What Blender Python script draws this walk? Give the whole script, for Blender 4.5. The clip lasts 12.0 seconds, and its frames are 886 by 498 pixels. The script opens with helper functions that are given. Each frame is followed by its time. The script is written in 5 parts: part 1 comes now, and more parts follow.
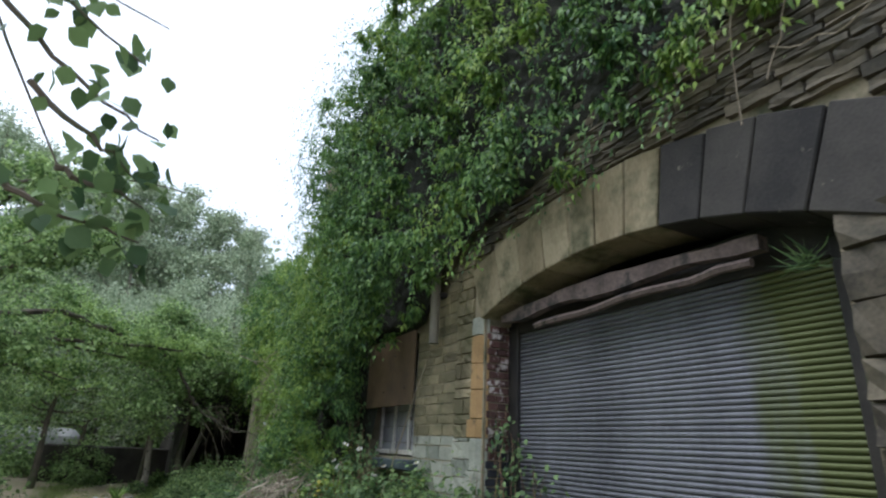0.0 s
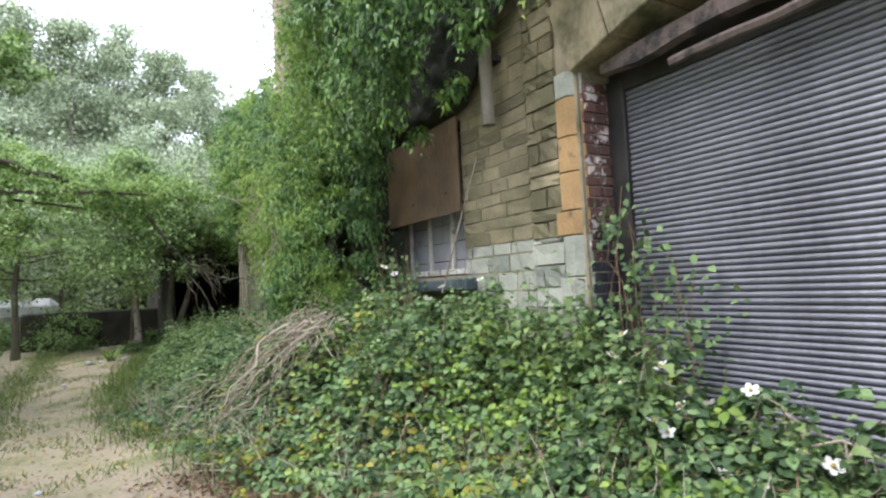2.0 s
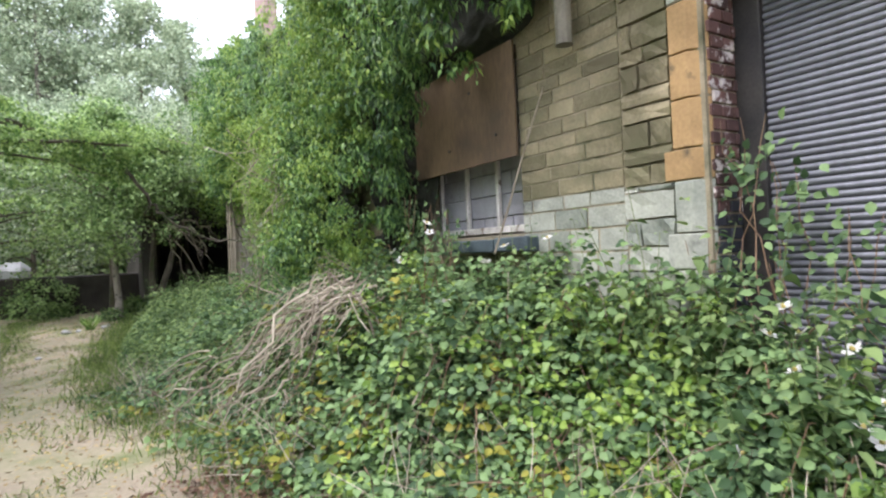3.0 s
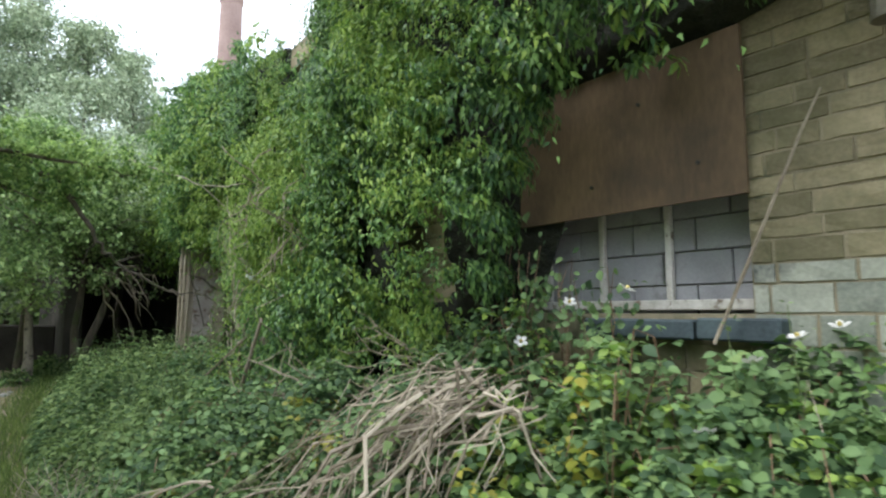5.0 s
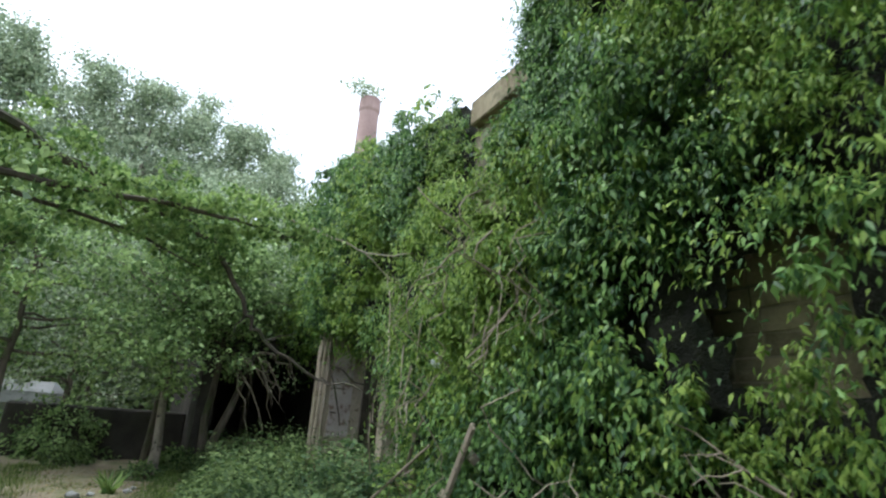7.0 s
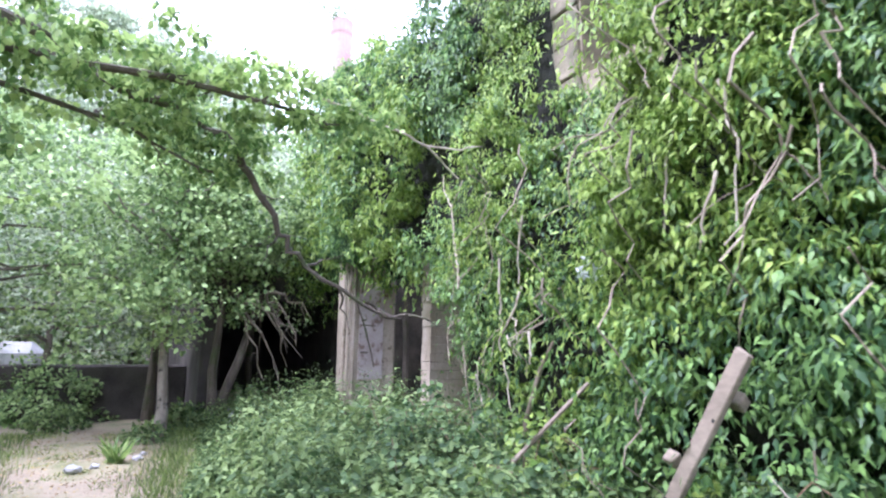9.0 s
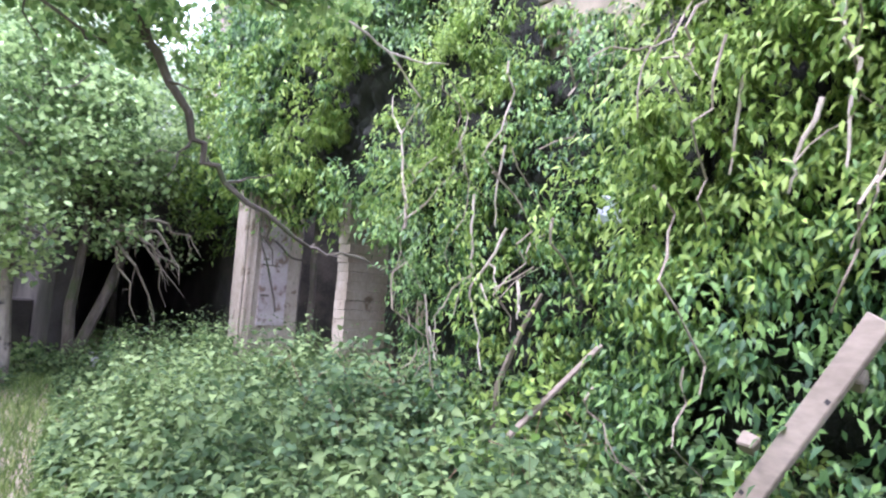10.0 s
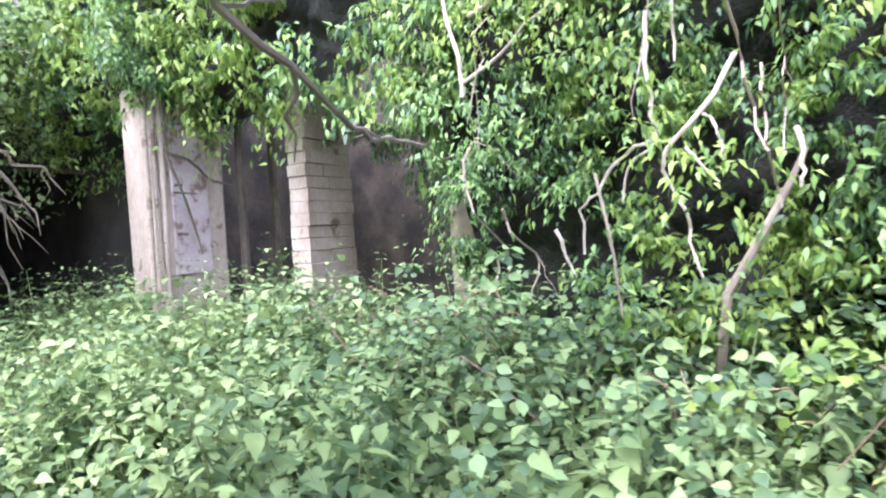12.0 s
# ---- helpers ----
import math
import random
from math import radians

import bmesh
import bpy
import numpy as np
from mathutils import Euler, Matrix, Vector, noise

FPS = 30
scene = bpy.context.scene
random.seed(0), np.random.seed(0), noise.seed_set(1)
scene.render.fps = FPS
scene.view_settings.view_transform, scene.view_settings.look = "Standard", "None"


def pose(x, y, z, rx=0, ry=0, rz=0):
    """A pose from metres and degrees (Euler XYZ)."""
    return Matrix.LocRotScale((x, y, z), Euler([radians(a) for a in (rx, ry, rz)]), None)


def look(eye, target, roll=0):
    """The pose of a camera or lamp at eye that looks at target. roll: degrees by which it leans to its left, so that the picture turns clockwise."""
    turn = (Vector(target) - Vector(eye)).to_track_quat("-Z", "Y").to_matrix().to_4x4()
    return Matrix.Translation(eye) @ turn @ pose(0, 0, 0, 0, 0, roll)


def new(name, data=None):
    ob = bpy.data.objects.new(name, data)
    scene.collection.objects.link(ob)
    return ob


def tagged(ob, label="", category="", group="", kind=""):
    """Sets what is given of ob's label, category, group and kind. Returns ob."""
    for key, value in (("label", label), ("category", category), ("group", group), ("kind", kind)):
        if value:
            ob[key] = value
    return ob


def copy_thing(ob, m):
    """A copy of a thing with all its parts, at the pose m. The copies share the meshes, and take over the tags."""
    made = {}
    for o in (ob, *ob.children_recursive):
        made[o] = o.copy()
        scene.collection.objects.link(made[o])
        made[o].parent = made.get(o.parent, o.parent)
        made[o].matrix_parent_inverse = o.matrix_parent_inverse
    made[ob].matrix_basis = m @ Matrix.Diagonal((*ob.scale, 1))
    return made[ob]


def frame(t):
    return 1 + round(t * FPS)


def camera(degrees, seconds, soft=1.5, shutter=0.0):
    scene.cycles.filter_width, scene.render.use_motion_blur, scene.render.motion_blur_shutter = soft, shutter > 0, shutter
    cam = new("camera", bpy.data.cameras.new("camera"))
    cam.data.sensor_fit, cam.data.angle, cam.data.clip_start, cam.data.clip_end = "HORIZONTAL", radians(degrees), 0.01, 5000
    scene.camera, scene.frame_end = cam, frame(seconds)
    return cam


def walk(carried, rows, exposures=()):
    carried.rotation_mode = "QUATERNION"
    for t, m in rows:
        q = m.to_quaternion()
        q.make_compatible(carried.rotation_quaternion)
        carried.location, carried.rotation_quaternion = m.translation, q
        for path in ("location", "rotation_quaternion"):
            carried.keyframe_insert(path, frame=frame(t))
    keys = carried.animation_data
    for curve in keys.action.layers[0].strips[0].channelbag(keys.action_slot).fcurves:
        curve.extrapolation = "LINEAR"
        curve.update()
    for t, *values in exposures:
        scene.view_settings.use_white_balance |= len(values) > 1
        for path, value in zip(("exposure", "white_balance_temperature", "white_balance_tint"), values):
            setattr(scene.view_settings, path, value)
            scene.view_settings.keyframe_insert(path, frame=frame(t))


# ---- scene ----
cam = camera(76.6, 12.0, soft=2.2, shutter=0.2)
EXPOSURES = [(0.0, 0.1, 5650, 12), (0.5, -0.02, 5650, 12), (1.0, 0.2, 5700, 12), (1.5, 0.83, 5800, 14), (2.0, 1.16, 5900, 18), (2.5, 1.3, 5950, 20), (4.5, 1.22, 5950, 13), (5.0, 0.8, 5900, 9), (5.5, 0.78, 5850, 9), (6.5, 0.92, 5750, 12), (7.0, 0.55, 5700, 10), (7.7, 1.2, 5600, 12), (9.5, 2.14, 5250, 37), (11.0, 2.48, 5450, 36), (12.0, 2.85, 5350, 36)]
PATH = [
    (0, (-0.97, 2.749, 1.616), (-0.116, 4.429, 2.287), 2.9),
    (0.5, (-0.87, 3.288, 1.602), (-0.105, 5.033, 2.209), 3.5),
    (1, (-0.86, 3.795, 1.534), (0.039, 5.538, 1.925), 2.7),
    (1.5, (-0.834, 4.261, 1.452), (0.164, 5.978, 1.686), -1.8),
    (2, (-0.845, 4.699, 1.42), (0.162, 6.422, 1.548), -2.9),
    (2.5, (-0.84, 5.204, 1.426), (0.157, 6.938, 1.437), -2.9),
    (2.7, (-0.856, 5.427, 1.403), (0.153, 7.154, 1.386), -3.1),
    (4.3, (-0.902, 7.168, 1.476), (0.478, 8.596, 1.717), 3.5),
    (4.5, (-0.935, 7.373, 1.479), (0.384, 8.859, 1.708), 2.1),
    (4.7, (-0.965, 7.589, 1.48), (0.283, 9.136, 1.699), 1.2),
    (5, (-0.985, 7.928, 1.483), (0.252, 9.482, 1.716), 0.4),
    (5.5, (-0.984, 8.527, 1.485), (0.133, 10.141, 1.869), 1.8),
    (6, (-0.984, 9.025, 1.476), (0.099, 10.656, 1.886), 4.6),
    (6.5, (-0.962, 9.51, 1.464), (0.069, 11.159, 1.933), 5.1),
    (7, (-0.928, 10.002, 1.442), (-0.06, 11.708, 2.024), 4.3),
    (7.5, (-0.88, 10.476, 1.41), (0.001, 12.217, 1.845), 4.3),
    (7.7, (-0.887, 10.67, 1.401), (-0.023, 12.424, 1.822), 2.0),
    (9.3, (-1.187, 12.152, 1.399), (-0.179, 13.842, 1.751), 1.2),
    (9.5, (-1.206, 12.345, 1.394), (-0.155, 14.012, 1.735), 3.0),
    (10, (-1.194, 12.847, 1.368), (0.144, 14.318, 1.584), 3.3),
    (10.5, (-1.164, 13.377, 1.346), (0.229, 14.798, 1.552), 3.6),
    (11, (-1.169, 13.907, 1.274), (0.3, 15.262, 1.357), -5.4),
    (11.5, (-1.137, 14.393, 1.245), (0.448, 15.613, 1.224), -1.7),
    (12, (-1.096, 14.944, 1.239), (0.574, 16.044, 1.193), -3.5),
]
walk(cam, [(t, look(eye, target, roll)) for t, eye, target, roll in PATH], EXPOSURES)

# ---------------- world, sun ----------------
SUN_EL, SUN_AZ = 58.0, 278.0          # degrees; azimuth clockwise from +y
world = bpy.data.worlds.new("world")
scene.world = world
world.use_nodes = True
wn, wl = world.node_tree.nodes, world.node_tree.links
sky = wn.new("ShaderNodeTexSky")
sky.sky_type = "NISHITA"
sky.sun_disc = False
sky.sun_elevation, sky.sun_rotation = radians(SUN_EL), radians(SUN_AZ)
sky.dust_density, sky.air_density = 6.0, 1.0
cloud = wn.new("ShaderNodeTexNoise")
cloud.inputs["Scale"].default_value = 2.2
cloud.inputs["Detail"].default_value = 5.0
cloud_ramp = wn.new("ShaderNodeValToRGB")
cloud_ramp.color_ramp.elements[0].position, cloud_ramp.color_ramp.elements[0].color = 0.35, (8.2, 8.6, 9.3, 1)
cloud_ramp.color_ramp.elements[1].position, cloud_ramp.color_ramp.elements[1].color = 0.62, (10.5, 10.6, 10.8, 1)
mix = wn.new("ShaderNodeMixRGB")
mix.inputs[0].default_value = 0.8
wl.new(cloud.outputs["Fac"], cloud_ramp.inputs[0])
wl.new(sky.outputs[0], mix.inputs[1])
wl.new(cloud_ramp.outputs[0], mix.inputs[2])
wl.new(mix.outputs[0], wn["Background"].inputs[0])
wn["Background"].inputs[1].default_value = 0.15
sun = new("sun", bpy.data.lights.new("sun", "SUN"))
sun.data.energy, sun.data.angle, sun.data.color = 1.5, radians(20), (1.0, 0.95, 0.86)
az, el = radians(SUN_AZ), radians(SUN_EL)
sun_from = Vector((math.sin(az) * math.cos(el), math.cos(az) * math.cos(el), math.sin(el)))
sun.matrix_world = look(sun_from * 30, (0, 0, 0))


# ---------------- materials ----------------
def mat(name, dark, light, rough=0.8, scale=6.0, fine=60.0, bump=0.3, metal=0.0, stain=None, stain_scale=1.2,
        stain_lo=0.5, stain_hi=0.65, per=None, spread=0.3, stretch=(1, 1, 1), bump_dist=0.01, leaf=0.0):
    """A surface with coarse and fine variation, an optional stain colour and an optional random shift per piece or per island."""
    m = bpy.data.materials.new(name)
    m.use_nodes = True
    n, l = m.node_tree.nodes, m.node_tree.links
    bsdf = n["Principled BSDF"]
    geo = n.new("ShaderNodeNewGeometry")
    mp = n.new("ShaderNodeMapping")
    mp.inputs["Scale"].default_value = stretch
    l.new(geo.outputs["Position"], mp.inputs[0])
    big = n.new("ShaderNodeTexNoise")
    big.inputs["Scale"].default_value, big.inputs["Detail"].default_value = scale, 6
    small = n.new("ShaderNodeTexNoise")
    small.inputs["Scale"].default_value, small.inputs["Detail"].default_value = fine, 4
    l.new(mp.outputs[0], big.inputs["Vector"])
    l.new(mp.outputs[0], small.inputs["Vector"])
    add = n.new("ShaderNodeMath")
    add.operation = "MULTIPLY_ADD"
    add.inputs[1].default_value = 0.4
    l.new(small.outputs["Fac"], add.inputs[0])
    if per:
        src = n.new("ShaderNodeObjectInfo").outputs["Random"] if per == "object" else geo.outputs["Random Per Island"]
        sc = n.new("ShaderNodeMath")
        sc.operation = "MULTIPLY_ADD"
        sc.inputs[1].default_value, sc.inputs[2].default_value = spread, -spread / 2
        l.new(src, sc.inputs[0])
        plus = n.new("ShaderNodeMath")
        l.new(big.outputs["Fac"], plus.inputs[0])
        l.new(sc.outputs[0], plus.inputs[1])
        l.new(plus.outputs[0], add.inputs[2])
    else:
        l.new(big.outputs["Fac"], add.inputs[2])
    ramp = n.new("ShaderNodeValToRGB")
    ramp.color_ramp.elements[0].position, ramp.color_ramp.elements[0].color = 0.45, (*dark, 1)
    ramp.color_ramp.elements[1].position, ramp.color_ramp.elements[1].color = 0.95, (*light, 1)
    l.new(add.outputs[0], ramp.inputs[0])
    colour = ramp.outputs[0]
    if stain:
        st = n.new("ShaderNodeTexNoise")
        st.inputs["Scale"].default_value, st.inputs["Detail"].default_value = stain_scale, 8
        st.inputs["Roughness"].default_value = 0.65
        l.new(geo.outputs["Position"], st.inputs["Vector"])
        sr = n.new("ShaderNodeValToRGB")
        sr.color_ramp.elements[0].position, sr.color_ramp.elements[1].position = stain_lo, stain_hi
        l.new(st.outputs["Fac"], sr.inputs[0])
        mx = n.new("ShaderNodeMixRGB")
        mx.inputs[2].default_value = (*stain, 1)
        l.new(sr.outputs[0], mx.inputs[0])
        l.new(colour, mx.inputs[1])
        colour = mx.outputs[0]
    l.new(colour, bsdf.inputs["Base Color"])
    bsdf.inputs["Roughness"].default_value, bsdf.inputs["Metallic"].default_value = rough, metal
    if bump:
        b = n.new("ShaderNodeBump")
        b.inputs["Strength"].default_value, b.inputs["Distance"].default_value = bump, bump_dist
        l.new(add.outputs[0], b.inputs["Height"])
        l.new(b.outputs[0], bsdf.inputs["Normal"])
    if leaf:
        tr = n.new("ShaderNodeBsdfTranslucent")
        l.new(colour, tr.inputs[0])
        ms = n.new("ShaderNodeMixShader")
        ms.inputs[0].default_value = leaf
        l.new(bsdf.outputs[0], ms.inputs[1])
        l.new(tr.outputs[0], ms.inputs[2])
        l.new(ms.outputs[0], n["Material Output"].inputs[0])
    return m


def leafmat(name, dark, light, rough=0.45, share=0.3, spread=0.9):
    m = mat(name, dark, light, rough=rough, scale=0.9, fine=14, bump=0, per="island", spread=spread, leaf=share)
    m.node_tree.nodes["Principled BSDF"].inputs["Specular IOR Level"].default_value = 0.3
    return m


M_STONE = mat("sandstone", (0.11, 0.095, 0.055), (0.34, 0.29, 0.18), 0.9, 2.2, 45, 0.7, stain=(0.075, 0.08, 0.034), stain_scale=1.3, stain_lo=0.42, stain_hi=0.72, per="object", spread=0.35)
M_BROWNSTONE = mat("dark_brown_sandstone", (0.045, 0.04, 0.03), (0.17, 0.145, 0.10), 0.9, 2.5, 45, 0.7, stain=(0.03, 0.03, 0.022), stain_scale=1.8, stain_lo=0.46, stain_hi=0.66, per="object", spread=0.4)
M_OCHRE = mat("ochre_sandstone", (0.20, 0.13, 0.055), (0.42, 0.27, 0.12), 0.88, 2.5, 50, 0.5, stain=(0.07, 0.06, 0.04), stain_scale=4, stain_lo=0.6, stain_hi=0.72, per="object", spread=0.25)
M_GREYSTONE = mat("grey_sandstone", (0.15, 0.17, 0.14), (0.40, 0.41, 0.34), 0.9, 2.5, 50, 0.6, stain=(0.05, 0.06, 0.06), stain_scale=2.5, stain_lo=0.55, stain_hi=0.7, per="object", spread=0.35)
M_DARKSTONE = mat("sooty_sandstone", (0.014, 0.013, 0.013), (0.05, 0.046, 0.04), 0.85, 3, 50, 0.5, stain=(0.30, 0.27, 0.20), stain_scale=5.5, stain_lo=0.66, stain_hi=0.71, per="object", spread=0.3)
M_VOUSSOIR = mat("weathered_voussoir", (0.15, 0.12, 0.065), (0.36, 0.31, 0.20), 0.9, 2, 45, 0.5, stain=(0.06, 0.065, 0.03), stain_scale=2.2, stain_lo=0.48, stain_hi=0.66, per="object", spread=0.25, stretch=(1, 1, 0.35))
M_MORTAR = mat("earthy_mortar", (0.16, 0.14, 0.09), (0.33, 0.285, 0.195), 0.95, 4, 80, 0.6, stain=(0.05, 0.06, 0.03), stain_scale=1.5)
M_BRICK = mat("red_brick", (0.05, 0.027, 0.025), (0.14, 0.07, 0.058), 0.9, 5, 70, 0.5, stain=(0.55, 0.5, 0.47), stain_scale=9, stain_lo=0.54, stain_hi=0.59, per="object", spread=0.4)
M_SPRAY = mat("dark_sprayed_brick", (0.012, 0.014, 0.02), (0.05, 0.052, 0.065), 0.75, 4, 60, 0.5, stain=(0.20, 0.14, 0.12), stain_scale=8, stain_lo=0.62, stain_hi=0.66, per="object", spread=0.3)
M_SHUTTER = mat("galvanised_slat", (0.11, 0.113, 0.13), (0.22, 0.228, 0.255), 0.5, 1.4, 30, 0.1, metal=0.45, per="object", spread=0.12, stretch=(1, 1, 0.25))
M_STEEL = mat("dark_steel", (0.012, 0.012, 0.013), (0.05, 0.045, 0.04), 0.6, 4, 60, 0.3, metal=0.3)
M_BEAM = mat("flaking_painted_beam", (0.035, 0.026, 0.024), (0.20, 0.15, 0.13), 0.8, 3.5, 45, 0.6, stain=(0.03, 0.026, 0.024), stain_scale=3.5, stain_lo=0.52, stain_hi=0.6)
M_BOARD = mat("weathered_plywood", (0.07, 0.045, 0.024), (0.19, 0.125, 0.065), 0.75, 1.2, 40, 0.15, stain=(0.05, 0.035, 0.022), stain_scale=1.7, stain_lo=0.5, stain_hi=0.75, stretch=(1, 1, 0.3))
M_BLOCK = mat("concrete_block", (0.22, 0.22, 0.235), (0.38, 0.38, 0.40), 0.9, 3, 90, 0.4, per="object", spread=0.15, stain=(0.12, 0.12, 0.11), stain_scale=3, stain_lo=0.58, stain_hi=0.75)
M_WHITEWOOD = mat("peeling_white_paint", (0.36, 0.34, 0.30), (0.68, 0.66, 0.62), 0.7, 6, 60, 0.3, stain=(0.17, 0.13, 0.09), stain_scale=9, stain_lo=0.58, stain_hi=0.64)
M_SILL = mat("blue_grey_slate", (0.025, 0.035, 0.045), (0.09, 0.125, 0.135), 0.7, 4, 50, 0.3)
M_PIPE = mat("drainpipe_paint", (0.11, 0.10, 0.075), (0.24, 0.22, 0.17), 0.7, 3, 50, 0.2)
M_BARE = mat("bare_wall_render", (0.16, 0.13, 0.09), (0.36, 0.31, 0.22), 0.92, 2, 40, 0.6, stain=(0.07, 0.08, 0.04), stain_scale=1.4, stain_lo=0.45, stain_hi=0.65)
M_PLASTER = mat("peeling_plaster", (0.22, 0.18, 0.125), (0.44, 0.39, 0.31), 0.9, 2.5, 40, 0.5, stain=(0.14, 0.11, 0.07), stain_scale=3, stain_lo=0.57, stain_hi=0.64, stretch=(1, 1, 0.4))
M_PALEPAINT = mat("pale_flaking_paint", (0.28, 0.24, 0.215), (0.50, 0.45, 0.42), 0.8, 3, 40, 0.4, stain=(0.18, 0.13, 0.10), stain_scale=5, stain_lo=0.52, stain_hi=0.6)
# Red brick lightened and greyed: distance haze is put into the colour.
M_CHIM = mat("chimney_brick_hazed", (0.27, 0.185, 0.165), (0.40, 0.29, 0.26), 0.9, 0.8, 6, 0.2)
M_DIRT = mat("trodden_earth", (0.19, 0.155, 0.105), (0.43, 0.365, 0.26), 0.95, 0.9, 30, 0.6, stain=(0.13, 0.15, 0.055), stain_scale=0.9, stain_lo=0.46, stain_hi=0.68, bump_dist=0.03)
M_PLANK = mat("grey_plank", (0.12, 0.095, 0.065), (0.32, 0.27, 0.20), 0.85, 3, 40, 0.3, stretch=(1, 0.3, 1))
M_STALK = mat("dead_stalk", (0.17, 0.14, 0.10), (0.46, 0.40, 0.31), 0.85, 4, 40, 0.2, per="island", spread=0.5)
M_STEM = mat("ivy_stem", (0.16, 0.13, 0.09), (0.36, 0.31, 0.23), 0.85, 5, 50, 0.2, per="island", spread=0.4)
M_PALESTEM = mat("pale_dry_stem", (0.28, 0.24, 0.18), (0.55, 0.49, 0.39), 0.85, 5, 50, 0.2)
M_BARK = mat("bark", (0.045, 0.038, 0.028), (0.15, 0.125, 0.095), 0.95, 6, 40, 0.8, stretch=(1, 1, 0.3), stain=(0.06, 0.075, 0.03), stain_scale=3)
M_BIRCH = mat("pale_bark", (0.12, 0.10, 0.075), (0.30, 0.27, 0.22), 0.9, 7, 40, 0.6, stretch=(1, 1, 0.4), stain=(0.04, 0.035, 0.03), stain_scale=6, stain_lo=0.55, stain_hi=0.65)
# Dark old wall; the colour also carries the shade inside recess and shed.
M_DARKWALL = mat("old_dark_wall_with_shade", (0.03, 0.027, 0.025), (0.09, 0.08, 0.07), 0.95, 2, 30, 0.5)
M_CONC = mat("pale_concrete", (0.33, 0.33, 0.33), (0.55, 0.55, 0.55), 0.85, 1.2, 30, 0.2, stain=(0.16, 0.17, 0.13), stain_scale=1.5, stain_lo=0.5, stain_hi=0.7)
# Near-black: the shade between the ivy leaves is put into this colour.
M_IVYMAT = mat("ivy_shade_black", (0.006, 0.008, 0.005), (0.024, 0.026, 0.014), 0.95, 9, 60, 1.0, bump_dist=0.05)
M_PETAL = mat("white_petal", (0.75, 0.74, 0.72), (0.86, 0.85, 0.84), 0.6, 8, 60, 0, leaf=0.3)
M_YOLK = mat("flower_centre", (0.35, 0.28, 0.08), (0.5, 0.42, 0.14), 0.7, 8, 60, 0)
M_PAPER = mat("white_litter", (0.62, 0.66, 0.68), (0.82, 0.84, 0.86), 0.5, 5, 40, 0.2)
M_GREENSTEM = mat("green_stem", (0.08, 0.12, 0.04), (0.18, 0.22, 0.08), 0.7, 5, 40, 0)
M_CANE = mat("bramble_cane", (0.12, 0.07, 0.04), (0.26, 0.17, 0.10), 0.7, 5, 40, 0, per="island", spread=0.5)
L_IVY = leafmat("ivy_leaf", (0.045, 0.105, 0.038), (0.21, 0.36, 0.10), 0.42, 0.32)
L_IVYLIGHT = leafmat("young_ivy_leaf", (0.10, 0.19, 0.03), (0.33, 0.46, 0.10), 0.45, 0.4)
L_BRAMBLE = leafmat("bramble_leaf", (0.055, 0.105, 0.045), (0.20, 0.31, 0.12), 0.58, 0.3)
L_YELLOW = leafmat("yellowing_leaf", (0.16, 0.20, 0.025), (0.36, 0.34, 0.06), 0.5, 0.35)
L_NETTLE = leafmat("nettle_leaf", (0.065, 0.12, 0.042), (0.24, 0.335, 0.12), 0.62, 0.35, 0.85)
# L_TREE is raised for veiling glare; L_FAR is paled most, for haze.
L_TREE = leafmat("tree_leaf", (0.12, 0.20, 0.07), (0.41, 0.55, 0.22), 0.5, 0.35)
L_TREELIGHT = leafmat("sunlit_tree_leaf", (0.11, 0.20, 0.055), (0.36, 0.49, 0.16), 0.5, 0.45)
L_FAR = leafmat("far_leaf_with_haze", (0.25, 0.32, 0.20), (0.52, 0.60, 0.41), 0.7, 0.35)
L_GRASS = leafmat("grass_blade", (0.07, 0.12, 0.03), (0.22, 0.30, 0.08), 0.6, 0.3)
L_BROWN = leafmat("dead_bramble_leaf", (0.10, 0.055, 0.035), (0.28, 0.18, 0.11), 0.85, 0.1)
L_LITTER = leafmat("fallen_leaf", (0.16, 0.10, 0.04), (0.42, 0.33, 0.13), 0.8, 0.1)


# ---------------- mesh helpers ----------------
def obj(name, bm, material, label="", category="", group="", kind=""):
    me = bpy.data.meshes.new(name)
    bm.to_mesh(me)
    bm.free()
    me.materials.append(material)
    return tagged(new(name, me), label, category, group, kind)


def part(name, bm, material, parent, label=""):
    ob = obj(name, bm, material, label)
    ob.parent = parent
    return ob


def base(name, x, y, z, label, category, group="", kind=""):
    ob = new(name)
    ob.matrix_basis = pose(x, y, z)
    return tagged(ob, label, category, group, kind)


def child_at(name, me, parent, m):
    ob = new(name, me)
    ob.parent = parent
    ob.matrix_basis = m
    return ob


def block(x0, x1, y0, y1, z0, z1, bevel=0.0, bm=None, wobble=0.0):
    bm = bm or bmesh.new()
    made = bmesh.ops.create_cube(bm, size=1)["verts"]
    for v in made:
        v.co = Vector((x0 + (v.co.x + 0.5) * (x1 - x0), y0 + (v.co.y + 0.5) * (y1 - y0), z0 + (v.co.z + 0.5) * (z1 - z0)))
        if wobble:
            v.co += Vector([random.uniform(-wobble, wobble) for _ in range(3)])
    if bevel:
        edges = list({e for v in made for e in v.link_edges})
        bmesh.ops.bevel(bm, geom=edges, offset=bevel, segments=1, affect="EDGES")
    return bm


